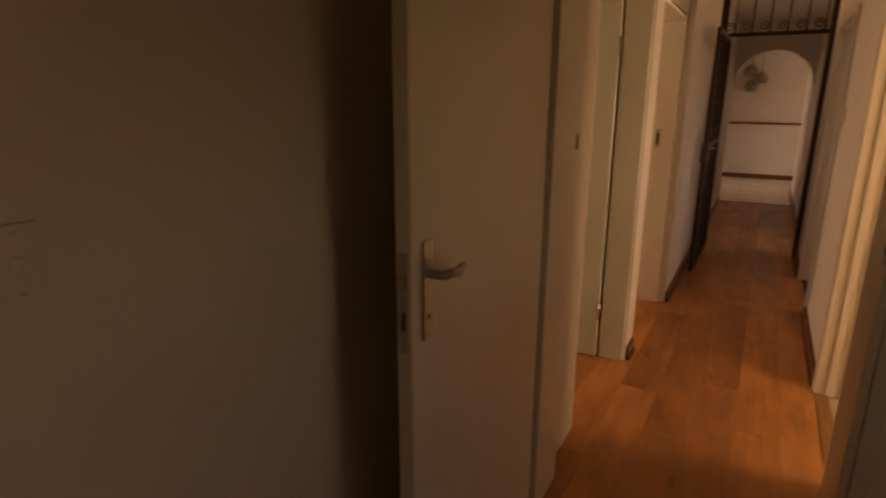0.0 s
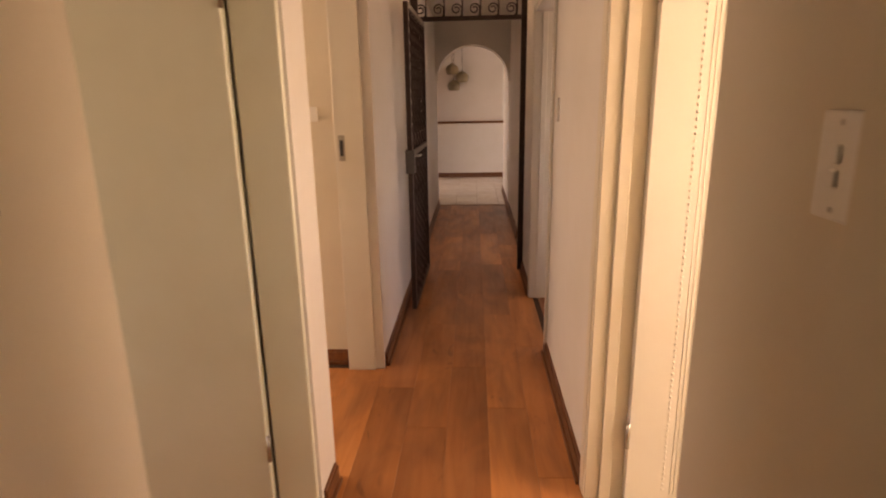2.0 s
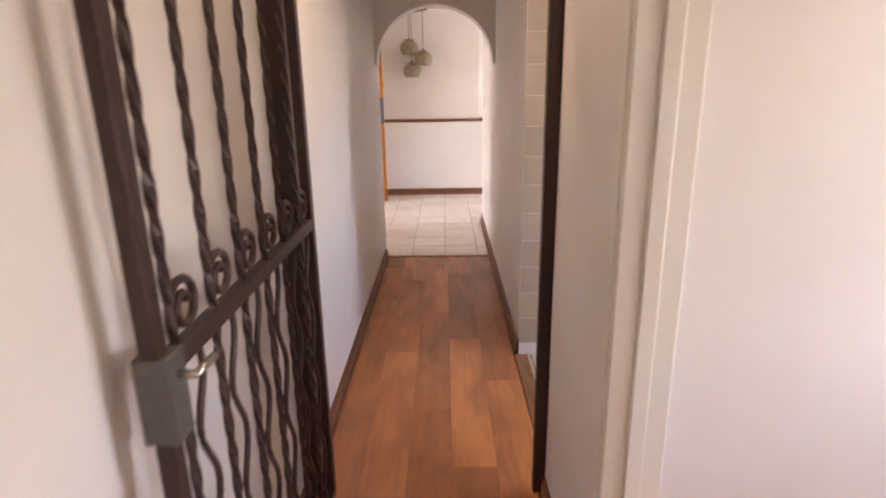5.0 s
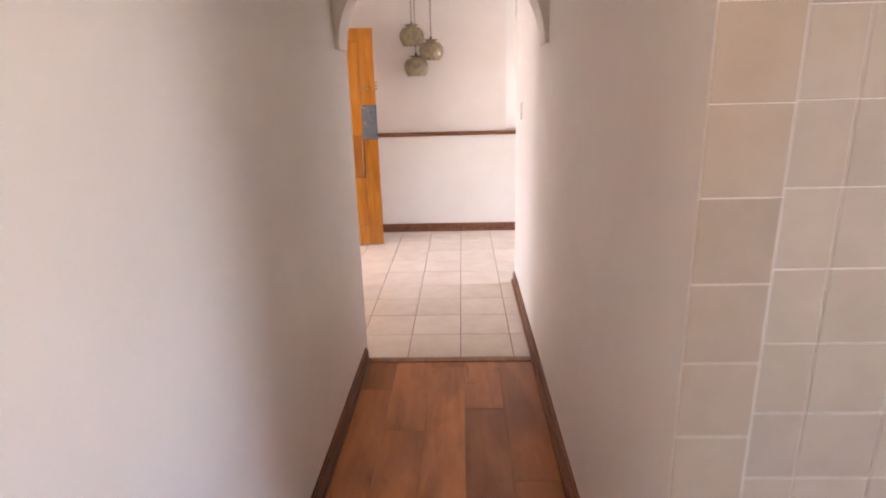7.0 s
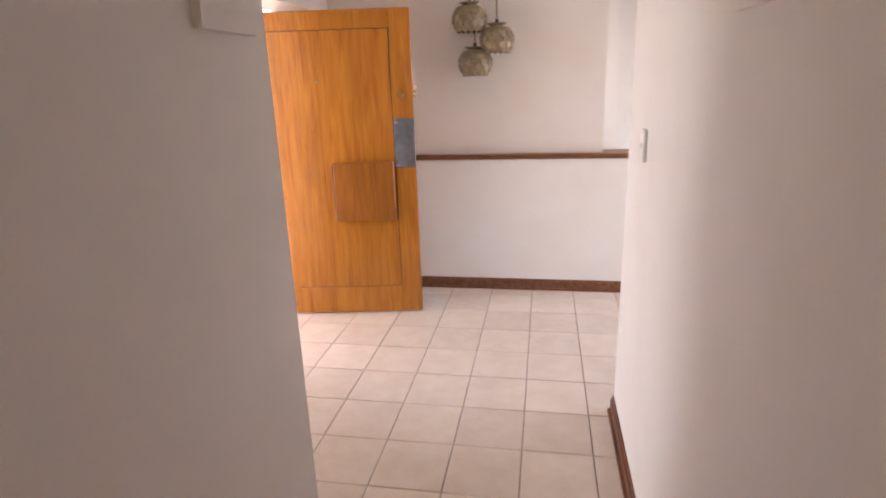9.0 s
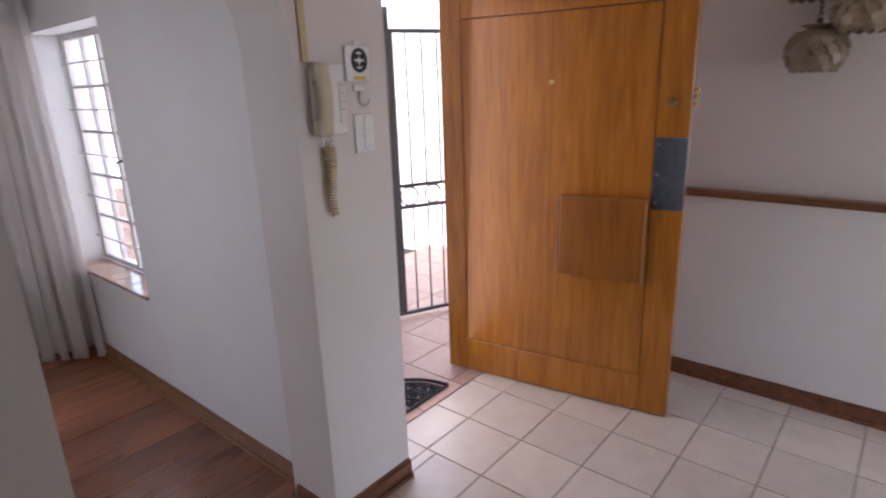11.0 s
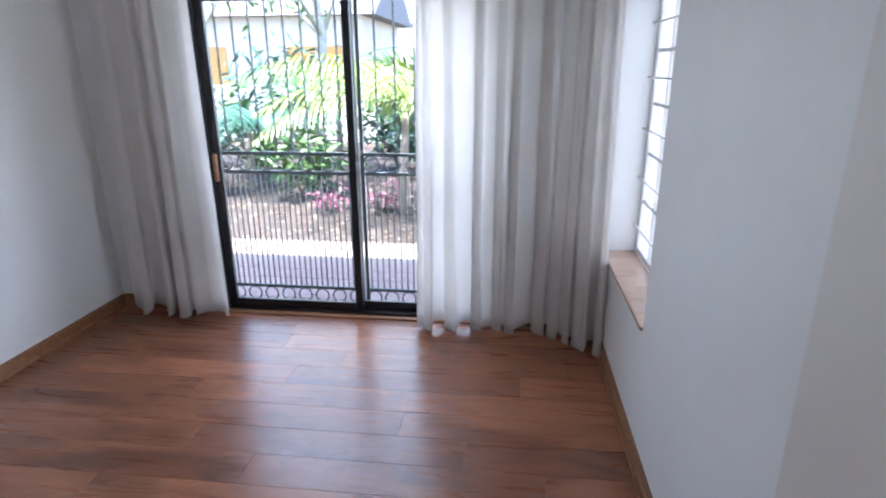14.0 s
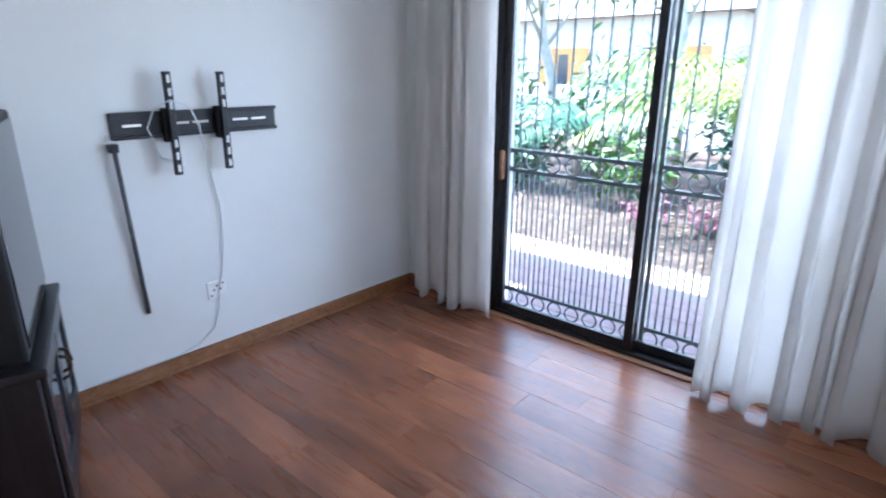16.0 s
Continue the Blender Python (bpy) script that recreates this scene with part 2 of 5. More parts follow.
M_CAB = timber("black_stained_wood", (0.012, 0.010, 0.012), (0.022, 0.019, 0.021), (0.035, 0.03, 0.033), 0.3, "z")
M_SCREEN = material("black_screen", (0.004, 0.004, 0.005), 0.08)
M_TVCASE = mottled("matt_black_plastic", (0.005, 0.005, 0.006), (0.010, 0.010, 0.012), 40.0, 0.6, 0.0, 0.02)
M_CABGLASS = material("smoked_cabinet_glass", (0.03, 0.04, 0.055), 0.08)
M_MAT = mottled("black_rubber", (0.015, 0.015, 0.018), (0.03, 0.03, 0.034), 30.0, 0.7)
M_CHAIRW = timber("dark_chair_wood", (0.03, 0.014, 0.008), (0.06, 0.028, 0.016), (0.09, 0.045, 0.026), 0.35, "z")
M_CUSHION = mottled("grey_cushion", (0.25, 0.27, 0.32), (0.33, 0.35, 0.4), 40.0, 0.9)
M_PAVER = mottled("pink_brick_paver", (0.36, 0.235, 0.20), (0.46, 0.33, 0.29), 14.0, 0.85, 0.0, 0.4)
M_SAND = mottled("sand_joint", (0.42, 0.33, 0.27), (0.36, 0.28, 0.23), 30.0, 0.95)
M_SOIL = mottled("leaf_strewn_soil", (0.03, 0.022, 0.018), (0.11, 0.08, 0.062), 5.0, 0.95, 0.0, 0.8, 0.03)
M_GARDENWALL = plaster("garden_wall_paint", (0.80, 0.77, 0.72), 0.15, 0.8)
M_FAR = plaster("far_house_paint", (0.66, 0.60, 0.50), 0.15, 0.8)
M_ROOFT = mottled("grey_roof", (0.16, 0.15, 0.145), (0.24, 0.22, 0.21), 10.0, 0.8)
M_BARK = mottled("pale_bark", (0.30, 0.26, 0.21), (0.42, 0.38, 0.32), 9.0, 0.9, 0.0, 0.7, 0.02)
M_LEAF1 = leafy("mid_green_leaf", (0.05, 0.12, 0.03), (0.12, 0.22, 0.05))
M_LEAF2 = leafy("bluish_green_leaf", (0.03, 0.10, 0.06), (0.08, 0.18, 0.10))
M_LEAF3 = leafy("yellow_green_frond", (0.16, 0.26, 0.04), (0.30, 0.36, 0.07))
M_PINK = leafy("pink_flower", (0.28, 0.08, 0.14), (0.40, 0.16, 0.22))
M_ORANGE = mottled("orange_painted_wood", (0.55, 0.26, 0.06), (0.6, 0.32, 0.1), 8.0, 0.6)

# ---- builders ----
def box(bm, x0, x1, y0, y1, z0, z1, m=None):
    v = [bm.verts.new(p) for p in ((x0, y0, z0), (x1, y0, z0), (x1, y1, z0), (x0, y1, z0), (x0, y0, z1), (x1, y0, z1), (x1, y1, z1), (x0, y1, z1))]
    if m is not None:
        for q in v:
            q.co = m @ q.co
    for f in ((3, 2, 1, 0), (4, 5, 6, 7), (0, 1, 5, 4), (1, 2, 6, 5), (2, 3, 7, 6), (3, 0, 4, 7)):
        bm.faces.new([v[i] for i in f])
    return v


def rbox(bm, x0, x1, y0, y1, z0, z1, r=0.004, seg=1, m=None):
    """A box with rounded edges."""
    t = bmesh.new()
    box(t, x0, x1, y0, y1, z0, z1)
    bmesh.ops.bevel(t, geom=t.edges[:], offset=r, segments=seg, affect="EDGES", profile=0.6)
    add(bm, t, m)


def add(bm, t, m=None):
    base = {}
    for v in t.verts:
        base[v] = bm.verts.new(m @ v.co if m is not None else v.co)
    for f in t.faces:
        bm.faces.new([base[v] for v in f.verts]).smooth = f.smooth
    t.free()


def tube(bm, pts, r, n=8, closed=False, taper=None, smooth=True):
    """A round bar through the points."""
    pts = [Vector(p) for p in pts]
    rings, up = [], Vector((0.13, 0.21, 1)).normalized()
    k = len(pts)
    for i, p in enumerate(pts):
        a = pts[(i - 1) % k] if closed else pts[max(i - 1, 0)]
        b = pts[(i + 1) % k] if closed else pts[min(i + 1, k - 1)]
        d = (b - a).normalized()
        u = d.cross(up)
        if u.length < 0.05:
            u = d.cross(Vector((1, 0.1, 0)))
        u.normalize()
        w = u.cross(d)
        rr = r if taper is None else r + (taper - r) * i / max(k - 1, 1)
        rings.append([bm.verts.new(p + rr * (math.cos(2 * math.pi * j / n) * u + math.sin(2 * math.pi * j / n) * w)) for j in range(n)])
    for i in range(k if closed else k - 1):
        a, b = rings[i], rings[(i + 1) % k]
        for j in range(n):
            bm.faces.new((a[j], a[(j + 1) % n], b[(j + 1) % n], b[j])).smooth = smooth
    if not closed:
        bm.faces.new(rings[0][::-1])
        bm.faces.new(rings[-1])


def twisted(bm, p0, p1, s, turns_per_m=9.0):
    """A twisted square bar."""
    p0, p1 = Vector(p0), Vector(p1)
    length = (p1 - p0).length
    n = max(int(length * 36), 2)
    d = (p1 - p0).normalized()
    u = d.cross(Vector((0.3, 1, 0.2))).normalized()
    w = u.cross(d)
    rings = []
    for i in range(n + 1):
        c = p0 + d * length * i / n
        a = 2 * math.pi * turns_per_m / 4 * length * i / n
        rings.append([bm.verts.new(c + s * 0.7 * (math.cos(a + k * math.pi / 2) * u + math.sin(a + k * math.pi / 2) * w)) for k in range(4)])
    for a, b in zip(rings, rings[1:]):
        for j in range(4):
            bm.faces.new((a[j], a[(j + 1) % 4], b[(j + 1) % 4], b[j]))
    bm.faces.new(rings[0][::-1])
    bm.faces.new(rings[-1])


def lathe(bm, profile, n=20, m=None, ripple=None):
    """Turns a profile of (radius, height) round the z axis."""
    rings = []
    for r, z in profile:
        ring = []
        for j in range(n):
            a = 2 * math.pi * j / n
            k = r * (ripple(a, z) if ripple else 1)
            p = Vector((k * math.cos(a), k * math.sin(a), z))
            ring.append(bm.verts.new(m @ p if m is not None else p))
        rings.append(ring)
    for a, b in zip(rings, rings[1:]):
        for j in range(n):
            bm.faces.new((a[j], a[(j + 1) % n], b[(j + 1) % n], b[j])).smooth = True


def disc(bm, c, axis, r, depth, n=16):
    c, axis = Vector(c), Vector(axis).normalized()
    u = axis.orthogonal().normalized()
    w = axis.cross(u)
    a = [bm.verts.new(c + r * (math.cos(2 * math.pi * j / n) * u + math.sin(2 * math.pi * j / n) * w)) for j in range(n)]
    b = [bm.verts.new(q.co + axis * depth) for q in a]
    bm.faces.new(a[::-1])
    bm.faces.new(b)
    for j in range(n):
        bm.faces.new((a[j], a[(j + 1) % n], b[(j + 1) % n], b[j])).smooth = True


def mesh_from(name, bm, mat):
    bmesh.ops.recalc_face_normals(bm, faces=bm.faces[:])
    me = bpy.data.meshes.new(name)
    bm.to_mesh(me)
    bm.free()
    me.materials.append(mat)
    return me


def part(name, bm, mat, parent=None, label=""):
    ob = new(name, mesh_from(name, bm, mat))
    ob.parent = parent
    return tagged(ob, label) if label else ob


def thing(name, m, label, category, group="", kind=""):
    ob = new(name)
    ob.empty_display_size = 0.1
    ob.matrix_basis = m
    return tagged(ob, label, category, group, kind)


def structure(name, bm, mat, label="", category=""):
    return tagged(part(name, bm, mat), label, category, "", "structure")


H = 2.5


def wall(name, x0, x1, y0, y1, mat, openings=(), z0=0.0, z1=H, label="plain painted plaster wall"):
    """A wall box with openings (from, to, bottom, top) along its long side."""
    bm = bmesh.new()
    along_x = (x1 - x0) > (y1 - y0)
    lo, hi = (x0, x1) if along_x else (y0, y1)

    def put(a, b, c, d):
        if b - a > 1e-4 and d - c > 1e-4:
            if along_x:
                box(bm, a, b, y0, y1, c, d)
            else:
                box(bm, x0, x1, a, b, c, d)
    at = lo
    for a, b, c, d in sorted(openings):
        put(at, a, z0, z1)
        put(a, b, z0, c)
        put(a, b, d, z1)
        at = b
    put(at, hi, z0, z1)
    return structure(name, bm, mat, label, "wall")


def arch_wall(name, axis, lo, hi, a0, a1, t0, t1, spring, mat, label, rise=0.45, ledge=0.0):
    """A wall along an axis from lo to hi, with a round-headed opening from a0 to a1: one outline, given its thickness."""
    bm = bmesh.new()
    c, r, n = (a0 + a1) / 2, (a1 - a0) / 2 - ledge, 40
    arc = [(c - r * math.cos(math.pi * i / n), spring + rise * math.sin(math.pi * i / n)) for i in range(n + 1)]
    if ledge:
        arc = [(a0, spring)] + arc + [(a1, spring)]
    outline = [(lo, H)] + ([(lo, 0), (a0, 0)] if a0 - lo > 1e-4 else []) + arc + ([(a1, 0), (hi, 0)] if hi - a1 > 1e-4 else []) + [(hi, H)]
    front, back = [[bm.verts.new((s, t, z) if axis == "x" else (t, s, z)) for s, z in outline] for t in (t0, t1)]
    bm.faces.new(front)
    bm.faces.new(back[::-1])
    for k in range(len(outline)):
        q = (k + 1) % len(outline)
        bm.faces.new((front[k], front[q], back[q], back[k]))
    return structure(name, bm, mat, label, "wall")


# ---- walls ----
wall("wall_corridor_left", -0.15, 0.0, -5.15, 0.06, M_WALL)
wall("wall_corridor_pier", -0.205, -0.048, -6.33, -6.12, M_WALL, label="narrow plastered pier between two doorways")
wall("wall_corridor_left_head", -0.18, -0.048, -7.19, -5.15, M_WALL, z0=2.08, label="plastered wall over the doorways")
wall("wall_hall_left", -0.25, -0.11, -7.6, -7.19, M_CREAM)
wall("wall_hall_right", 0.905, 1.03, -7.6, -7.13, M_CREAM)
wall("wall_corridor_right_near", 0.94, 1.06, -7.12, -3.18, M_WALL, [(-7.12, -6.20, 0, 2.08), (-4.93, -3.93, 0, 2.08)])
wall("wall_corridor_right_far", 0.99, 1.135, -3.18, 1.36, M_WALL, [(-3.18, -2.02, 0, 2.2)])
wall("wall_bedroom_north", -3.12, 3.02, -7.82, -7.6, M_CREAM, [(-0.12, 0.86, 0, 2.06)])
wall("wall_bedroom_west", -0.52, -0.4, -11.6, -7.82, M_CREAM)
# Openings of the bedroom, west and east outer walls are unseen, added for light.
wall("wall_bedroom_east", 2.4, 2.52, -11.6, -7.82, M_CREAM, [(-10.0, -9.35, 1.25, 1.85)])
wall("wall_bedroom_south", -0.52, 2.52, -11.72, -11.6, M_CREAM)
wall("wall_west_room_partition", -3.0, -0.18, -6.30, -6.2, M_CREAM)
wall("wall_west_room_north", -3.0, -0.15, -5.08, -4.96, M_CREAM)
wall("wall_west_room_outer", -3.12, -3.0, -7.7, -4.96, M_CREAM, [(-6.0, -5.2, 0.9, 2.05), (-7.4, -6.6, 0.9, 2.05)])
wall("wall_bathroom_north", 1.06, 2.9, -6.12, -6.0, M_WALL)
wall("wall_side_room_south", 1.06, 2.9, -5.16, -5.04, M_WALL)
wall("wall_side_room_north", 1.06, 2.9, -3.89, -3.77, M_WALL)
wall("wall_east_outer", 2.9, 3.02, -7.7, -3.38, M_WALL, [(-7.4, -6.6, 1.2, 2.05), (-4.9, -4.0, 1.0, 2.05)])
wall("wall_kitchen_south", 1.06, 3.2, -3.5, -3.38, M_WALL)
wall("wall_kitchen_return", 1.155, 1.64, -1.94, -1.82, M_WALL, label="short tiled return wall inside the kitchen")
wall("wall_kitchen_north", 1.135, 3.2, -0.4, -0.28, M_WALL)
wall("wall_kitchen_outer", 3.2, 3.32, -3.5, -0.28, M_WALL, [(-3.3, -2.3, 1.0, 2.05)])
arch_wall("wall_corridor_arch", "x", 0.0, 0.99, 0.0, 0.99, -0.22, -0.012, 1.715, M_WALL, "white plastered round-headed arch at the corridor's end", 0.45, 0.018)
arch_wall("wall_lounge_arch", "y", -2.18, 1.445, -1.45, 1.046, -1.23, -0.958, 1.76, M_FOYER, "white plastered wall with a wide arch into the lounge", 0.70)
wall("wall_front", -1.23, -0.958, 1.445, 3.05, M_FOYER, [(1.445, 2.78, 0, 2.1)])
wall("wall_foyer_upper", -1.23, 1.046, 3.085, 3.22, M_FOYER, z0=1.06, label="grey-white plaster wall above the wooden rail")
wall("wall_foyer_dado", -1.23, 1.275, 3.056, 3.25, M_WALL, z1=1.05, label="white plastered half-height wall under the rail")
wall("wall_lounge_window", -3.9, -1.23, 1.115, 1.40, M_LOUNGE, [(-3.6, -2.54, 0.565, 2.0)])
wall("wall_lounge_sliding", -4.0, -3.79, -2.3, 1.40, M_LOUNGE, [(-1.42, 0.42, 0.0, 2.1)])
wall("wall_lounge_tv", -4.0, -0.15, -2.3, -2.18, M_LOUNGE, label="white plaster wall with a bracket on it")
wall("wall_dining_south", 1.135, 4.7, 1.02, 1.14, M_WALL)
wall("wall_dining_east", 4.7, 4.82, 1.0, 6.2, M_WALL, [(1.6, 4.4, 0.3, 2.15)])
wall("wall_dining_north", 1.1, 4.8, 6.2, 6.32, M_WALL)
wall("wall_dining_west", 1.03, 1.15, 3.25, 6.2, M_WALL)

for nm, (x0, x1, y0, y1) in {"ceiling_corridor": (-0.15, 3.3, -7.7, -0.07), "ceiling_bedroom": (-0.52, 2.52, -11.7, -7.7), "ceiling_west": (-3.1, -0.15, -7.7, -4.96), "ceiling_foyer": (-1.23, 4.8, -0.07, 6.3), "ceiling_alcove": (-1.23, -0.15, -2.3, -0.07), "ceiling_lounge": (-4.0, -1.23, -2.3, 1.4)}.items():
    bm = bmesh.new()
    box(bm, x0, x1, y0, y1, H, H + 0.12)
    structure(nm, bm, M_CEIL, "white painted flat ceiling", "ceiling")

for nm, (x0, x1, y0, y1), mat, lab in (
        ("floor_corridor", (-3.1, 1.0, -11.7, -0.01), M_JOINT, "orange-brown oak laminate plank floor"),
        ("floor_lounge", (-4.05, -0.15, -2.0, 1.3), M_JOINT, "oak laminate plank floor as in the corridor, darkened to reddish-brown"),
        ("floor_foyer", (-1.33, 4.75, -0.01, 6.25), M_GROUT, "cream ceramic tile floor with dark grout"),
        ("floor_bathroom", (1.0, 3.0, -8.0, -6.0), M_WTILE, "cream glazed bathroom floor"),
        ("floor_kitchen", (1.0, 3.2, -3.5, -0.4), M_GROUT, "cream ceramic kitchen tile floor"),
        ("floor_side_room", (1.0, 3.0, -6.0, -3.5), M_LAM, "brown laminate floor of a side room")):
    bm = bmesh.new()
    if nm == "floor_foyer":
        box(bm, -0.958, 4.75, 0.0, 6.25, -0.1, -0.006)
        box(bm, -1.23, -0.958, 1.445, 2.78, -0.1, -0.006)
    elif nm == "floor_lounge":
        box(bm, -3.8, -0.958, -2.2, 1.13, -0.1, -0.006)
        box(bm, -0.958, -0.15, -2.2, 0.0, -0.1, -0.006)
    elif nm == "floor_corridor":
        box(bm, -0.15, 1.0, -11.7, -0.0, -0.1, -0.006)
        box(bm, -3.1, -0.15, -11.7, -5.0, -0.1, -0.006)
    else:
        box(bm, x0, x1, y0, y1, -0.1, -0.006)
    structure(nm, bm, mat, lab, "floor")


def baseboard(runs, mat, h=0.085, t=0.016, label="brown wooden skirting board"):
    """Runs of (x0, y0, x1, y1, side): side is where the room lies."""
    for x0, y0, x1, y1, side in runs:
        bm = bmesh.new()
        dx, dy = {"+x": (1, 0), "-x": (-1, 0), "+y": (0, 1), "-y": (0, -1)}[side]
        for tt, hh in ((t, h - 0.012), (t * 0.6, h), (t + 0.012, 0.018)):
            if dx:
                box(bm, min(x0, x0 + dx * tt), max(x0, x0 + dx * tt), y0, y1, 0, hh)
            else:
                box(bm, x0, x1, min(y0, y0 + dy * tt), max(y0, y0 + dy * tt), 0, hh)
        structure("baseboard", bm, mat, label, "skirting")


baseboard([(0.0, -5.12, 0.0, -0.004, "+x"), (0.99, -2.0, 0.99, 1.36, "-x"), (0.94, -6.135, 0.94, -4.93, "-x"), (0.94, -3.89, 0.94, -3.23, "-x"),
           (-0.048, -6.31, -0.048, -6.14, "+x"), (-2.9, -5.08, -0.19, -5.08, "-y"), (0.99, 1.36, 1.135, 1.36, "+y"),
           (-0.958, 1.06, -0.958, 1.445, "+x"), (-1.2, 1.046, -0.958, 1.046, "-y"), (-0.9, 3.056, 1.275, 3.056, "-y"), (1.275, 3.056, 1.275, 3.25, "+x")], M_SKIRT)
baseboard([(-3.79, -2.18, -1.23, -2.18, "+y"), (-3.79, 1.115, -1.23, 1.115, "-y"), (-3.79, -2.18, -3.79, -1.45, "+x"), (-1.23, 1.046, -1.23, 1.115, "-x")], M_SKIRTO, 0.08, 0.014, "oak-coloured wooden skirting board")

# chair rail on the half-height wall
bm = bmesh.new()
rbox(bm, -0.95, 1.31, 3.02, 3.084, 1.05, 1.07, 0.005)
rbox(bm, -0.95, 1.30, 3.036, 3.0555, 1.03, 1.05, 0.005)
rbox(bm, 1.047, 1.31, 3.084, 3.27, 1.05, 1.07, 0.005)
structure("chair_rail", bm, M_RAIL, "reddish-brown wooden rail capping the half-height wall", "rail")

# threshold strips
bm = bmesh.new()
rbox(bm, 0.02, 0.96, -0.03, 0.02, -0.004, 0.006, 0.003)
structure("threshold_arch", bm, M_SKIRTO, "narrow pale strip between laminate and tiles", "threshold")
bm = bmesh.new()
rbox(bm, 0.965, 1.04, -3.18, -2.02, -0.006, 0.004, 0.003)
structure("threshold_kitchen", bm, M_SKIRTO, "narrow pale strip at the kitchen doorway", "threshold")
bm = bmesh.new()
rbox(bm, 0.93, 1.0, -7.12, -6.20, -0.006, 0.006, 0.003)
structure("threshold_bathroom", bm, M_SKIRTO, "narrow pale strip at the bathroom doorway", "threshold")


# door linings and architraves
def lining(name, axis, a0, a1, t0, t1, top, mat, w=0.06, proud=0.012, depth=0.022, trim=True, near=True, stop=True, depth0=0.0, label="cream painted wooden door frame"):
    """A door frame in a wall along the axis, from a0 to a1, wall faces t0 and t1."""
    fr = thing(name, Matrix.Identity(4), label, "door frame", "", "structure")

    def bx(nm, s0, s1, u0, u1, z0, z1):
        b = bmesh.new()
        if axis == "x":
            rbox(b, s0, s1, u0, u1, z0, z1, 0.003)
        else:
            rbox(b, u0, u1, s0, s1, z0, z1, 0.003)
        part(nm, b, mat, fr)
    e = proud
    if near:
        depth0 = depth0 or depth
        bx("jamb", a0 - 0.002, a0 + depth0, t0 - e, t1 + e, 0, top)
        if stop:
            bx("stop_bead", a0 + depth0, a0 + depth0 + 0.012, (t0 + t1) / 2 - 0.02, (t0 + t1) / 2 + 0.02, 0, top - depth)
    bx("jamb", a1 - depth, a1 + 0.002, t0 - e, t1 + e, 0, top)
    bx("head", a0 + max(depth, depth0), a1 - depth, t0 - e, t1 + e, top - depth, top)
    for f0, f1 in () if not trim else ((t0 - e - 0.004, t0 - 0.0005), (t1 + 0.0005, t1 + e + 0.004)):
        bx("architrave", a0 - w, a0 - 0.003, f0, f1, 0, top + w)
        bx("architrave", a1 + 0.003, a1 + w, f0, f1, 0, top + w)
        bx("architrave", a0 - 0.003, a1 + 0.003, f0, f1, top + 0.003, top + w)
    # stop bead
    mid = (t0 + t1) / 2
    if stop:
        bx("stop_bead", a1 - depth - 0.012, a1 - depth, mid - 0.02, mid + 0.02, 0, top - depth)
    return fr


lining("door_frame_bedroom", "x", -0.12, 0.86, -7.82, -7.6, 2.06, M_DOORP, w=0.045, depth0=0.06, stop=False)
lining("door_frame_west", "y", -7.17, -6.33, -0.205, -0.055, 2.07, M_DOORG, proud=-0.004, trim=False, near=False, stop=False, label="pale green painted wooden door frame")
lining("door_frame_passage", "y", -6.12, -5.15, -0.205, -0.045, 2.07, M_DOORW, proud=-0.004, trim=False, near=False, stop=False)
lining("door_frame_bathroom", "y", -7.12, -6.20, 0.94, 1.06, 2.07, M_DOORP)
lining("door_frame_side_room", "y", -4.93, -3.93, 0.94, 1.06, 2.07, M_DOORW, w=0.04)

# ---- corridor and bedroom things ----
IDENT = Matrix.Identity(4)


def lever_handle(door, m, back=True):
    """A worn lever handle on a long plate, in the plane x-z of m, facing -y."""
    b = bmesh.new()
    rbox(b, -0.021, 0.021, -0.006, 0, -0.115, 0.115, 0.004, 2, m)
    pl = part("handle_plate", b, M_CHROME, door, "worn chrome lever handle on a long plate")
    b = bmesh.new()
    tube(b, [m @ Vector(p) for p in ((0, -0.004, 0.04), (0, -0.03, 0.04), (0.005, -0.045, 0.04), (0.025, -0.05, 0.042), (0.055, -0.05, 0.036), (0.085, -0.047, 0.041))], 0.011, 10)
    part("lever", b, M_CHROME, pl)
    b = bmesh.new()
    disc(b, m @ Vector((0, -0.0075, -0.06)), m.to_3x3() @ Vector((0, 1, 0)), 0.007, 0.004)
    part("keyhole", b, M_DARKPL, pl)


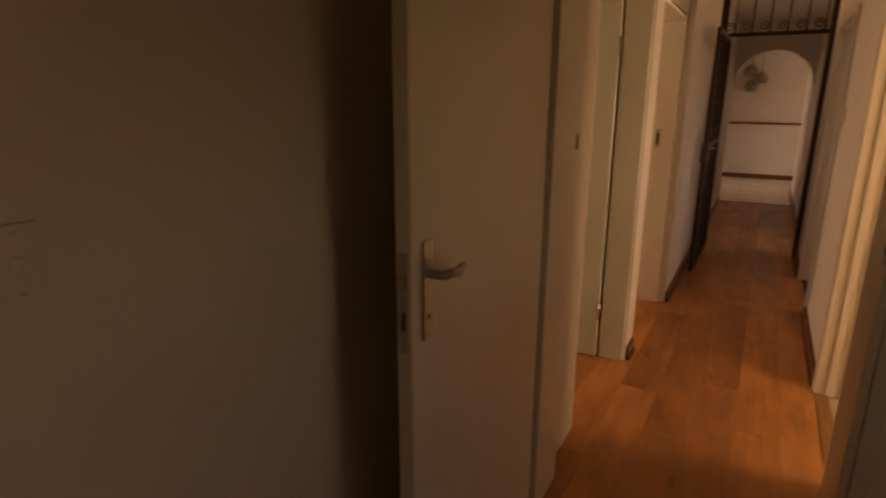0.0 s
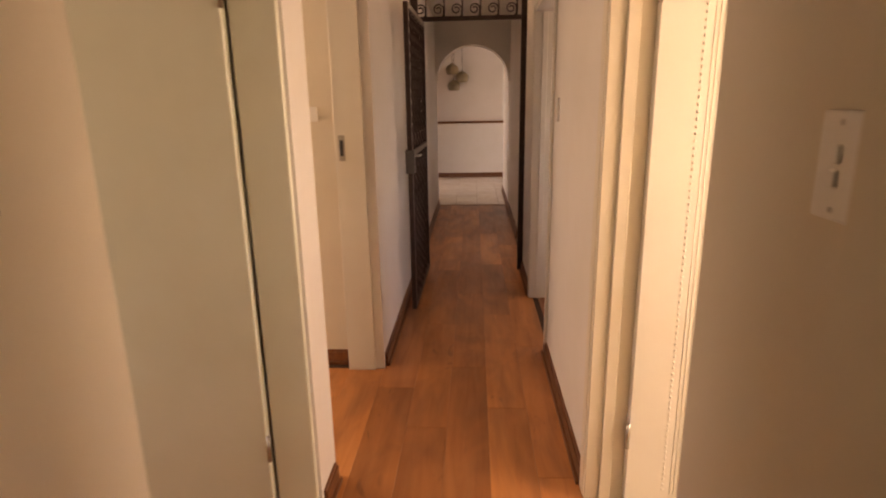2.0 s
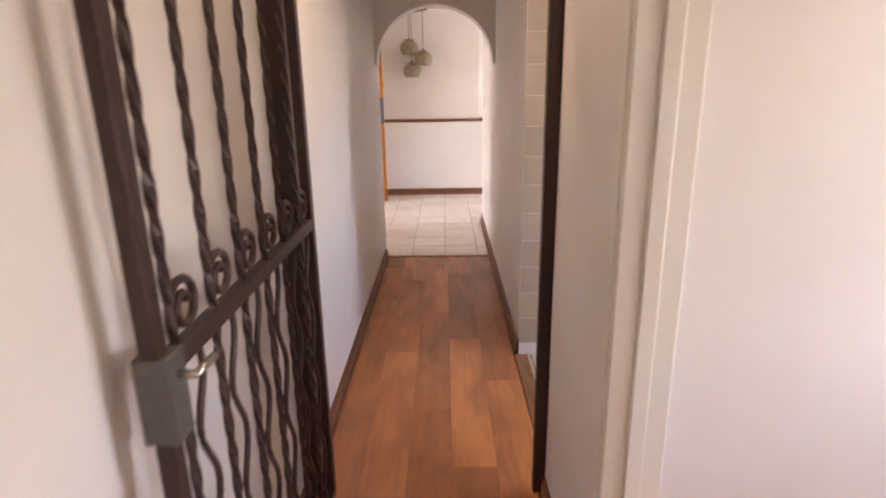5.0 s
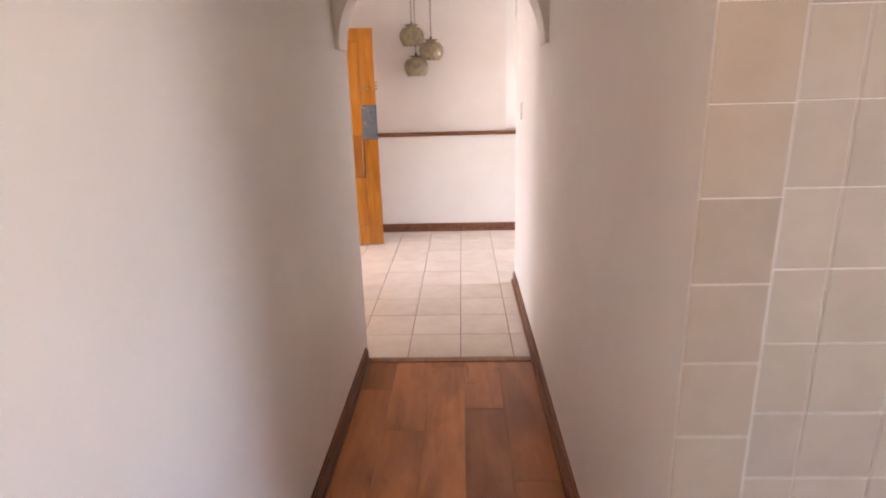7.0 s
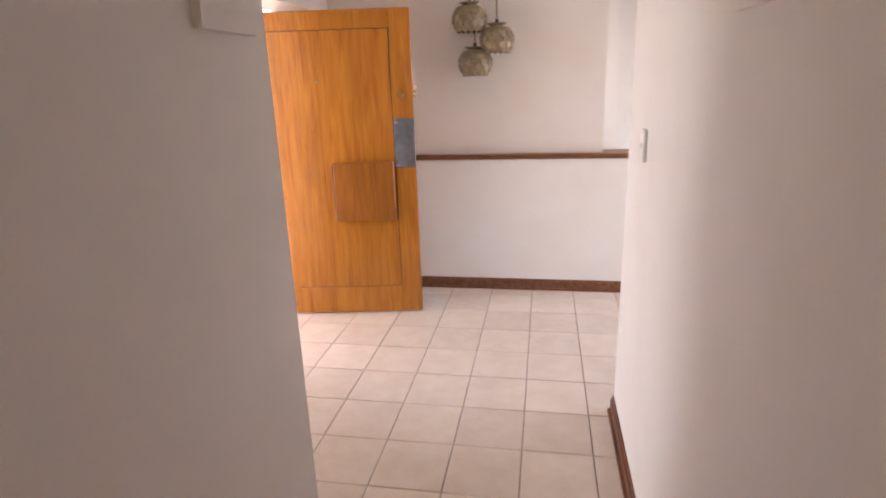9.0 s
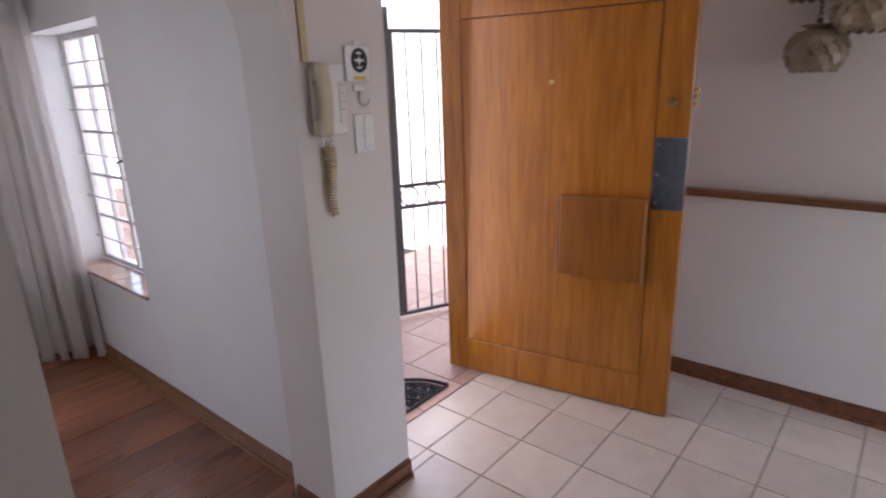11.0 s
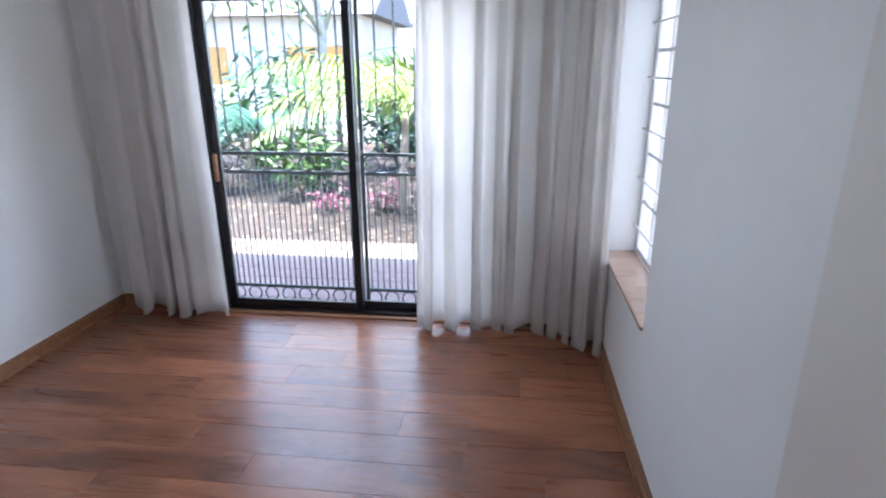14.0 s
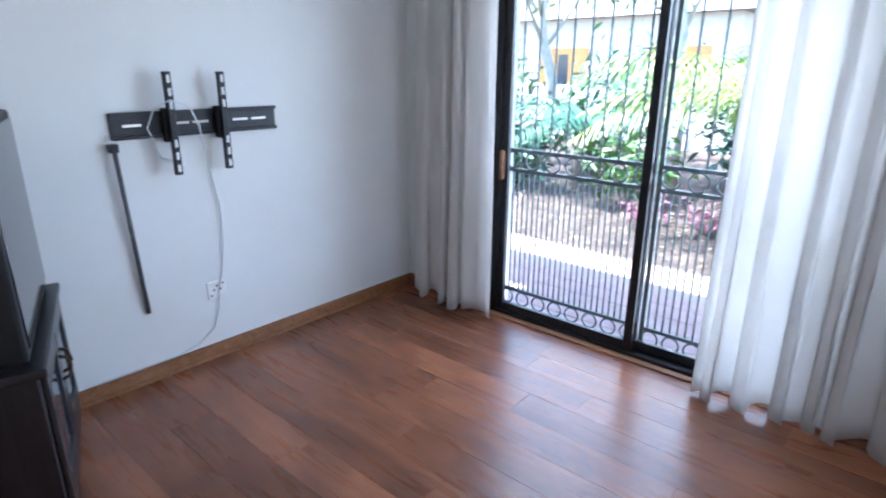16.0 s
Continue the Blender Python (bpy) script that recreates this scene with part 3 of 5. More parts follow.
def flush_door(name, m, width, mat, label, category="door", handle=1.0, ribs=False, h=2.03):
    """A door leaf hinged at the origin of m, running along x, its face towards -y."""
    d = thing(name, m, label, category, "", "structure")
    b = bmesh.new()
    rbox(b, 0, width, -0.02, 0.02, 0.008, h, 0.003)
    part("leaf", b, mat, d)
    if handle:
        lever_handle(d, pose(width - 0.06, 0.0205, handle, 0, 0, 180))
        b = bmesh.new()
        rbox(b, width - 0.001, width + 0.003, -0.012, 0.012, handle - 0.13, handle + 0.1, 0.001)
        fp = part("lock_plate", b, M_CHROME, d, "dull steel lock faceplate on the door's edge")
        b = bmesh.new()
        rbox(b, width + 0.002, width + 0.010, -0.007, 0.007, handle + 0.02, handle + 0.045, 0.002)
        part("latch", b, M_BRASS, fp)
        b = bmesh.new()
        rbox(b, width + 0.002, width + 0.004, -0.006, 0.006, handle - 0.08, handle - 0.035, 0.001)
        part("bolt", b, M_DARKPL, fp)
    for z in (0.25, 1.75):
        b = bmesh.new()
        tube(b, [(-0.004, -0.022, z), (-0.004, -0.022, z + 0.1)], 0.007, 8)
        part("hinge", b, M_CHROME, d)
    if ribs:
        # bead moulding and fluted strips on the face
        for i in range(22):
            b = bmesh.new()
            x = 0.162 + 0.014 * i
            tube(b, [(x, -0.0205, 0.06), (x, -0.0205, h - 0.06)], 0.0014, 6)
            part("flute", b, mat, d)
        b = bmesh.new()
        for i in range(86):
            t = bmesh.new()
            bmesh.ops.create_uvsphere(t, u_segments=6, v_segments=4, radius=0.0055)
            add(b, t, pose(0.135, -0.0195, 0.08 + i * 0.0222))
        part("bead_moulding", b, mat, d, "string of raised white beads")
    return d


flush_door("door_bedroom", pose(-0.098, -7.845, 0, 0, 0, -90.4), 0.80, M_DOORP, "open cream painted flush door with a lever handle", handle=1.13)
flush_door("door_west_room", pose(-0.215, -6.352, 0, 0, 0, 180) @ Matrix.Diagonal((1, -1, 1, 1)), 0.70, M_DOORG, "open pale green-white painted flush door", handle=0)
flush_door("door_bathroom", pose(1.068, -6.235, 0, 0, 0, 0), 0.80, M_DOORW, "open white door with fluted strips and beads", handle=0, ribs=True)


def wall_switch(m, label, levers=1, w=0.073, h=0.115, mat=None, group=""):
    """A switch plate in the plane x-z of m, facing -y."""
    s = thing("light_switch", m, label, "light switch", group)
    b = bmesh.new()
    rbox(b, -w / 2, w / 2, -0.013, 0, -h / 2, h / 2, 0.004, 2)
    p = part("plate", b, mat or M_PLASTIC, s)
    for i in range(levers):
        z = (i - (levers - 1) / 2) * 0.026
        b = bmesh.new()
        rbox(b, -0.006, 0.006, -0.018, -0.012, z - 0.010, z + 0.010, 0.002)
        part("rocker", b, M_PLASTIC, p)
    for sz in (-1, 1):
        b = bmesh.new()
        disc(b, (0, -0.0138, sz * (h / 2 - 0.012)), (0, 1, 0), 0.0035, 0.002, 8)
        part("screw", b, M_CHROME, p)
    return s


wall_switch(pose(0.905, -7.478, 1.41, 0, 0, -90), "white double light switch on the cream hall wall", 2)
wall_switch(pose(0.94, -5.13, 1.425, 0, 0, -90), "white light switch on the corridor wall", 1)
wall_switch(pose(-0.36, -5.08, 1.42, 0, 0, 0), "small white double switch beside the passage doorway", 2, 0.115, 0.075)
wall_switch(pose(0.99, 0.95, 1.36, 0, 0, -90), "white light switch near the foyer corner", 1)
wall_switch(pose(-0.958, 1.315, 1.482, 0, 0, 90), "white light switch with four rockers by the front door", 4, 0.085, 0.132)

wall_switch(pose(-0.4, -9.22, 1.31, 0, 0, 90), "cream light switch on the dim bedroom wall", 1, mat=M_DOORP)

# blank metal cover plate and strike plates
b = bmesh.new()
rbox(b, -0.1115, -0.106, -7.445, -7.395, 1.345, 1.405, 0.002)
tagged(part("cover_plate", b, M_IRONG), "small dull metal cover plate on the cream wall", "plate")
sp = thing("strike_plate", pose(-0.165, -5.174, 1.25), "dull metal strike plate let into the door jamb", "strike plate")
b = bmesh.new()
rbox(b, -0.016, 0.016, -0.003, 0.001, -0.065, 0.065, 0.001)
part("plate", b, M_CHROME, sp)
b = bmesh.new()
rbox(b, -0.009, 0.009, -0.005, -0.002, -0.04, 0.04, 0.001)
part("slot", b, M_DARKPL, sp)
sp = thing("strike_plate", pose(0.8375, -7.813, 1.20, 0, 0, -90), "dull metal strike plate on the bedroom door jamb", "strike plate")
b = bmesh.new()
rbox(b, -0.014, 0.014, -0.003, 0.001, -0.075, 0.075, 0.001)
part("plate", b, M_CHROME, sp)
b = bmesh.new()
rbox(b, -0.008, 0.008, -0.005, -0.002, -0.05, 0.05, 0.001)
part("slot", b, M_DARKPL, sp)

# security gate in the corridor
GY = -3.19
gate = thing("barred_gate_surround", IDENT, "dark brown iron gate surround with barred scrollwork above", "gate")
for x0, x1 in ((0.001, 0.064), (0.895, 0.955)):
    b = bmesh.new()
    rbox(b, x0, x1, GY - 0.02, GY + 0.02, 0.0, H, 0.003)
    part("post", b, M_IRON, gate)
b = bmesh.new()
rbox(b, 0.061, 0.894, GY - 0.018, GY + 0.018, 2.095, 2.13, 0.003)
part("top_bar", b, M_IRON, gate)
for i in range(6):
    x = 0.13 + 0.146 * i
    b = bmesh.new()
    twisted(b, (x, GY, 2.125), (x, GY, H), 0.011, 14)
    part("bar", b, M_IRON, gate)


def scroll(bm, m, r=0.045, turns=1.6, bar=0.007, flip=1):
    """A C-scroll that rises from the origin and curls in on itself."""
    pts = [(0, 0, 0), (flip * 0.01, 0, 0.018)]
    n = 26
    for i in range(n + 1):
        a = -0.15 * math.pi + turns * 2 * math.pi * i / n
        k = r * (1 - 0.72 * i / n)
        pts.append((flip * (-r * 0.72 + k * math.cos(a)), 0, 0.055 + k * math.sin(a)))
    tube(bm, [m @ Vector(p) for p in pts], bar, 7)


for i in range(6):
    b = bmesh.new()
    scroll(b, pose(0.115 + 0.146 * i, GY, 2.128), 0.045, 1.5, 0.006)
    part("scroll", b, M_IRON, gate)
for z in (1.0,):
    b = bmesh.new()
    tube(b, [(0.958 + 0.012 * math.cos(a), GY - 0.024, z + 0.03 + 0.02 * math.sin(a)) for a in [math.pi * k / 8 for k in range(16)]], 0.005, 6, True)
    part("lock_eye", b, M_IRON, gate)

leaf = thing("security_gate", pose(0.1, GY - 0.025, 0, 0, 0, -90.8), "open dark brown wrought-iron security gate with scrolls", "gate")
LW = 1.07
for nm, x0, x1, z0, z1 in (("stile", 0, 0.038, 0.03, 2.085), ("stile", LW - 0.038, LW, 0.03, 2.085), ("rail", 0.038, LW - 0.038, 0.03, 0.065), ("rail", 0.038, LW - 0.038, 2.05, 2.085), ("rail", 0.038, LW - 0.038, 1.105, 1.145)):
    b = bmesh.new()
    rbox(b, x0, x1, -0.016, 0.016, z0, z1, 0.003)
    part(nm, b, M_IRON, leaf)
NB = 6
for i in range(NB):
    x = 0.038 + (LW - 0.076) * (i + 0.7) / NB
    for z0, z1 in ((0.065, 1.105), (1.145, 2.05)):
        b = bmesh.new()
        twisted(b, (x, 0, z0), (x, 0, z1), 0.0155, 13)
        part("bar", b, M_IRON, leaf)
    b = bmesh.new()
    scroll(b, pose(x - 0.010, 0, 1.145), 0.058, 1.55, 0.0085)
    part("scroll", b, M_IRON, leaf)
    b = bmesh.new()
    pts = [(x - 0.066 + 0.024 * math.sin(k * 0.55), 0, 0.07 + 1.03 * k / 44) for k in range(45)]
    tube(b, pts, 0.0075, 7)
    part("wavy_bar", b, M_IRON, leaf)
b = bmesh.new()
rbox(b, LW - 0.06, LW + 0.002, -0.03, 0.03, 1.0, 1.16, 0.004)
lk = part("lock_box", b, M_IRONG, leaf, "pale grey steel gate lock")
b = bmesh.new()
tube(b, [(LW - 0.03, 0.03, 1.12), (LW - 0.03, 0.06, 1.12), (LW - 0.10, 0.062, 1.118)], 0.008, 8)
part("lever", b, M_CHROME, lk)

# lit ceiling lamp beyond the gate
cl = thing("ceiling_light", pose(0.5, -3.0, 2.5), "small round lit ceiling light with a white glass bowl", "ceiling light")
b = bmesh.new()
lathe(b, [(0.0, -0.001), (0.115, -0.001), (0.12, -0.012), (0.11, -0.026), (0.0, -0.026)], 28)
part("base", b, M_PLASTIC, cl)
b = bmesh.new()
lathe(b, [(0.1, -0.027), (0.095, -0.04), (0.075, -0.055), (0.045, -0.063), (0.0, -0.066)], 28)
part("bowl", b, M_LAMPGLASS, cl, "glowing white glass bowl")

# ---- foyer things ----
# pivoting front door, standing open
FD = pose(-1.447, 2.353, 0, 0, 0, math.degrees(math.atan2(2.553 - 2.353, -0.229 + 1.447)))
FW = 1.234
door = thing("door_front", FD, "open varnished orange-brown hardwood pivot front door", "front door", "", "structure")
b = bmesh.new()
rbox(b, 0.0, FW, -0.022, 0.022, 0.012, 2.06, 0.004)
body = part("leaf", b, M_DOOR, door)
# stiles and rails proud of the inset panel
for nm, x0, x1, z0, z1 in (("stile", 0, 0.125, 0.012, 2.06), ("stile", 1.095, FW, 0.012, 2.06), ("rail", 0.125, 1.095, 1.945, 2.06), ("rail", 0.125, 1.095, 0.012, 0.205)):
    b = bmesh.new()
    rbox(b, x0 + 0.0005, x1 - 0.0005, -0.030, -0.0215, z0, z1, 0.003)
    part(nm, b, M_DOOR, door)
for k in range(2):
    b = bmesh.new()
    rbox(b, 0.131 + 0.4795 * k, 0.131 + 0.4795 * (k + 1) - 0.0006, -0.0285, -0.0215, 0.211, 1.939, 0.0006)
    part("board", b, M_DOOR, door)
b = bmesh.new()
rbox(b, 0.126, 1.094, -0.0225, -0.0212, 0.206, 1.944, 0.0005)
part("groove", b, M_GROOVE, door)
b = bmesh.new()
rbox(b, 0.67, 1.085, -0.064, -0.028, 0.695, 1.10, 0.014, 3)
mb = part("letter_box", b, M_DOORD, door, "shallow wooden letter box cover")
# Pale strip added for the highlight on the letter box's left edge.
b = bmesh.new()
rbox(b, 0.661, 0.6695, -0.06, -0.028, 0.715, 1.085, 0.001)
part("edge_strip", b, M_SKIRTO, mb)
b = bmesh.new()
rbox(b, 1.097, FW + 0.001, -0.0325, -0.0302, 1.055, 1.38, 0.001)
pl = part("lock_plate", b, M_STEEL, door, "scratched steel lock cover plate, blue of its reflection painted in")
for zz in (1.085, 1.215, 1.35):
    b = bmesh.new()
    disc(b, (1.112, -0.0325, zz), (0, -1, 0), 0.008, 0.002, 10)
    part("screw", b, M_CHROME, pl)
b = bmesh.new()
disc(b, (1.155, -0.0302, 1.53), (0, -1, 0), 0.02, 0.012)
part("lock_cylinder", b, M_BRASS, door, "round brass lock cylinder")
for dz in (-0.03, 0.0, 0.03):
    b = bmesh.new()
    rbox(b, FW - 0.001, FW + 0.022, -0.012, 0.004, 1.54 + dz, 1.558 + dz, 0.002)
    part("lock_bolt", b, M_BRASS, door)
b = bmesh.new()
disc(b, (0.611, -0.0288, 1.63), (0, -1, 0), 0.012, 0.005)
part("peephole", b, M_BRASS, door)

# intercom handset on its wall base
ic = thing("intercom_phone", pose(-0.958, 1.165, 1.60, 0, 0, 90), "yellowed white intercom handset with a coiled cord", "intercom")
b = bmesh.new()
rbox(b, -0.065, 0.068, -0.022, 0, -0.115, 0.112, 0.012, 3)
base = part("base", b, M_PLASTIC, ic)
b = bmesh.new()
rbox(b, 0.036, 0.064, -0.026, -0.021, -0.075, 0.055, 0.003, 2)
strip = part("label_strip", b, M_DOORW, base, "white strip with four small dark dashes")
for i in range(4):
    b = bmesh.new()
    rbox(b, 0.042, 0.056, -0.0268, -0.0258, 0.045 - i * 0.026, 0.0468 - i * 0.026, 0.0002)
    part("dash", b, M_DARKPL, strip)
b = bmesh.new()
rings = []
for k in range(17):
    v = k / 16
    z = 0.112 - 0.224 * v
    bow = 0.020 + 0.020 * abs(2 * v - 1) ** 2.2
    y1 = -0.05 - 0.018 * math.sin(math.pi * v)
    half = 0.030 - 0.004 * math.sin(math.pi * v)
    sh = 0.9 if k in (0, 16) else 1.0
    rings.append([b.verts.new((-0.045 + half * sh * cx, yy, z)) for cx, yy in ((-1, -0.074 + bow), (-0.7, y1), (0.7, y1), (1, -0.074 + bow), (0.8, -0.062 + bow), (-0.8, -0.062 + bow))])
for p, q in zip(rings, rings[1:]):
    for j in range(6):
        b.faces.new((p[j], p[(j + 1) % 6], q[(j + 1) % 6], q[j])).smooth = j in (0, 1, 2)
b.faces.new(rings[0])
b.faces.new(rings[-1][::-1])
rbox(b, -0.073, -0.017, -0.052, -0.02, 0.062, 0.11, 0.008, 2)
rbox(b, -0.073, -0.017, -0.052, -0.02, -0.11, -0.062, 0.008, 2)
part("handset", b, M_OLDPL, ic, "yellowed plastic handset")
for x in (-0.045, -0.006):
    b = bmesh.new()
    tube(b, [(x, -0.022, -0.108), (x, -0.022, -0.13), (x * 0.8 - 0.006, -0.022, -0.15)], 0.004, 6)
    part("plug", b, M_PLASTIC, ic)
for n, cx, top, drop in ((250, -0.034, -0.145, 0.235), (170, -0.012, -0.145, 0.16)):
    b = bmesh.new()
    pts = [(cx + 0.012 * math.cos(i * 0.62) + (-0.020 - cx) * 0.9 * i / n + 0.004 * math.sin(i * 0.03), -0.024 + 0.011 * math.sin(i * 0.62), top - drop * i / n) for i in range(n)]
    tube(b, pts, 0.0027, 5)
    part("coiled_cord", b, M_CORD, ic, "coiled yellowed telephone cord")
b = bmesh.new()
rbox(b, -0.086, -0.062, -0.012, 0, 0.115, 0.9, 0.003, 2)
part("cable_trunking", b, M_CORD, ic, "cream cable trunking above the handset")

# small white gadget with a hook below it
gd = thing("wall_hook_gadget", pose(-0.958, 1.307, 1.705, 0, 0, 90), "white plastic gadget with a dark emblem and key hook", "wall gadget")
b = bmesh.new()
rbox(b, -0.056, 0.056, -0.014, 0, -0.05, 0.066, 0.012, 2)
rbox(b, -0.028, 0.028, -0.012, 0, -0.082, -0.058, 0.01, 2)
rbox(b, -0.016, 0.016, -0.012, 0, 0.06, 0.08, 0.006, 2)
bk = part("plate", b, M_PLASTIC, gd)
b = bmesh.new()
tube(b, [(0.029 * math.cos(a), -0.016, 0.018 + 0.034 * math.sin(a)) for a in [2 * math.pi * i / 24 for i in range(24)]], 0.006, 6, True)
part("emblem_ring", b, M_DARKPL, bk)
for a in range(4):
    b = bmesh.new()
    rbox(b, -0.01, 0.01, -0.018, -0.013, 0.010, 0.023, 0.004, 1, pose(0, 0, 0.018, 0, a * 90 + 45, 0))
    part("emblem_piece", b, M_DARKPL, bk)
b = bmesh.new()
rbox(b, -0.026, 0.026, -0.0155, -0.013, -0.044, -0.033, 0.001)
part("yellow_strip", b, M_LABEL, bk)
b = bmesh.new()
tube(b, [(0, -0.006, -0.08), (0, -0.008, -0.115), (0.004, -0.02, -0.13), (0.014, -0.034, -0.125), (0.018, -0.038, -0.11)], 0.005, 8)
part("hook", b, M_PLASTIC, gd)

# cluster pendant of three scaled shades
pend = thing("pendant_light", pose(0.13, 2.93, 0), "pendant light of three brown scalloped shell shades on chains", "pendant light")


def shade(c, top):
    """A pumpkin-shaped shade of overlapping scales with a scalloped crown."""
    prof = [(0.045, 0.088), (0.075, 0.078), (0.1, 0.05), (0.108, 0.015), (0.103, -0.025), (0.088, -0.06), (0.08, -0.075)]
    b = bmesh.new()
    lathe(b, prof, 32, pose(*c), lambda a, z: 1 + 0.02 * math.cos(8 * a))
    s = part("shade", b, M_SHADE, pend, "brown scaled shade with a scalloped rim")
    b = bmesh.new()
    for row, (r, z) in enumerate(((0.092, 0.058), (0.109, 0.028), (0.111, -0.005), (0.104, -0.038), (0.09, -0.066))):
        for i in range(14):
            a = 2 * math.pi * (i + 0.5 * (row % 2)) / 14
            m = pose(*c) @ pose(r * math.cos(a), r * math.sin(a), z, 0, 0, math.degrees(a)) @ pose(0, 0, 0, 0, (0.0 - z) * 520, 0)
            w, h = 0.023, 0.024
            pts = [(0.001, -w, h), (0.007, -w * 0.9, -h * 0.2), (0.010, 0, -h), (0.007, w * 0.9, -h * 0.2), (0.001, w, h)]
            vs = [b.verts.new(m @ Vector(p)) for p in pts]
            ws = [b.verts.new(m @ (Vector(p) - Vector((0.004, 0, 0)))) for p in pts]
            b.faces.new(vs)
            b.faces.new(ws[::-1])
            for k in range(5):
                b.faces.new((vs[k], ws[k], ws[(k + 1) % 5], vs[(k + 1) % 5]))
    tagged(part("scale_cover", b, M_SHADE, s), "", "", "", "stuff")
    b = bmesh.new()
    lathe(b, [(0.028, 0.08), (0.05, 0.098), (0.066, 0.106), (0.05, 0.1), (0.022, 0.09)], 32, pose(*c), lambda a, z: 1 + 0.14 * abs(math.cos(4 * a)))
    part("crown", b, M_SHADE, s)
    b = bmesh.new()
    z = c[2] + 0.09
    tube(b, [(c[0], c[1], z), (c[0], c[1], z + 0.04)], 0.012, 8)
    part("cap", b, M_CHAIN, s)
    b = bmesh.new()
    k = 0
    z += 0.05
    while z < top:
        q = math.pi / 2 * (k % 2)
        tube(b, [(c[0] + 0.007 * math.cos(t) * math.cos(q), c[1] + 0.007 * math.cos(t) * math.sin(q), z + 0.013 * math.sin(t)) for t in [2 * math.pi * j / 8 for j in range(8)]], 0.0022, 5, True)
        z += 0.02
        k += 1
    part("chain", b, M_CHAIN, s)


shade((0.01, 0, 1.72), 2.47)
shade((0.165, -0.02, 1.865), 2.47)
shade((-0.02, -0.03, 2.005), 2.47)
b = bmesh.new()
lathe(b, [(0.0, 2.44), (0.05, 2.445), (0.19, 2.47), (0.2, 2.499), (0.0, 2.499)], 24, pose(0.04, -0.07, 0))
part("ceiling_rose", b, M_CHAIN, pend)

# dining chair seen in the next room
ch = thing("dining_chair", pose(2.05, 4.65, 0, 0, 0, 200), "dark wooden dining chair with a grey cushioned seat", "chair")
for x, y in ((-0.2, -0.2), (0.2, -0.2)):
    b = bmesh.new()
    tube(b, [(x, y, 0), (x, y, 0.45)], 0.018, 8, False, 0.022)
    part("leg", b, M_CHAIRW, ch)
for x in (-0.2, 0.2):
    b = bmesh.new()
    tube(b, [(x, 0.22, 0), (x, 0.2, 0.45), (x, 0.22, 0.75), (x, 0.27, 1.02)], 0.019, 8)
    part("back_post", b, M_CHAIRW, ch)
b = bmesh.new()
rbox(b, -0.23, 0.23, -0.23, 0.22, 0.43, 0.465, 0.01, 2)
part("seat", b, M_CHAIRW, ch)
b = bmesh.new()
rbox(b, -0.215, 0.215, -0.215, 0.19, 0.465, 0.52, 0.02, 3)
part("cushion", b, M_CUSHION, ch)
for z in (0.62, 0.78, 0.94):
    b = bmesh.new()
    rbox(b, -0.19, 0.19, 0.2 + (z - 0.6) * 0.15, 0.22 + (z - 0.6) * 0.15, z, z + 0.06, 0.006, 2)
    part("slat", b, M_CHAIRW, ch)

# half-round rubber door mat on the porch
mat = thing("door_mat", pose(-1.30, 1.80, 0.0), "half-round black cast-rubber door mat with openwork scrolls", "door mat")
b = bmesh.new()
R = 0.33
for r in (R, R * 0.86, R * 0.62, R * 0.36):
    tube(b, [(-r * math.sin(t) , r * math.cos(t), 0.006) for t in [math.pi * j / 28 for j in range(29)]], 0.009, 6)
tube(b, [(0, -R, 0.006), (0, R, 0.006)], 0.009, 6)
part("rim", b, M_MAT, mat)
for k, (r, n) in enumerate(((R * 0.74, 13), (R * 0.49, 9), (R * 0.2, 4))):
    for i in range(n):
        t = math.pi * (i + 0.5) / n
        b = bmesh.new()
        c = Vector((-r * math.sin(t), r * math.cos(t), 0.006))
        tube(b, [c + 0.034 * (1 - j / 20) * Vector((math.cos(j * 0.55 + t), math.sin(j * 0.55 + t), 0)) for j in range(18)], 0.007, 5)
        part("scroll", b, M_MAT, mat)

# ---- lounge things ----
# sliding glass door
sd = thing("sliding_door", IDENT, "dark bronze aluminium sliding glass door, partly behind curtains", "sliding door", "", "structure")
SX = -3.80
for nm, y0, y1, z0, z1, dx in (("outer_jamb", -1.42, -1.37, 0, 2.1, 0), ("outer_jamb", 0.37, 0.42, 0, 2.1, 0), ("head", -1.37, 0.37, 2.05, 2.1, 0), ("track", -1.37, 0.37, 0, 0.03, 0)):
    b = bmesh.new()
    rbox(b, SX - 0.09, SX + 0.03, y0, y1, z0, z1, 0.003)
    part(nm, b, M_ALU, sd)
for y0, y1, dx in ((-1.369, -0.42, -0.005), (-0.47, 0.369, -0.05)):
    pn = bmesh.new()
    rbox(pn, SX + dx - 0.015, SX + dx + 0.015, y0, y0 + 0.05, 0.031, 2.049, 0.003)
    panel = part("panel_stile", pn, M_ALU, sd)
    for a, c, z0, z1 in ((y1 - 0.05, y1, 0.031, 2.049), (y0 + 0.051, y1 - 0.051, 0.031, 0.085), (y0 + 0.051, y1 - 0.051, 1.995, 2.049)):
        pn = bmesh.new()
        rbox(pn, SX + dx - 0.015, SX + dx + 0.015, a, c, z0, z1, 0.003)
        part("panel_rail", pn, M_ALU, sd)
    g = bmesh.new()
    box(g, SX + dx - 0.003, SX + dx + 0.003, y0 + 0.049, y1 - 0.049, 0.084, 1.996)
    go = part("pane", g, M_GLASS, sd, "clear glass pane")
    go.visible_shadow = False
b = bmesh.new()
rbox(b, SX + 0.012, SX + 0.04, -1.362, -1.338, 0.91, 1.09, 0.006, 2)
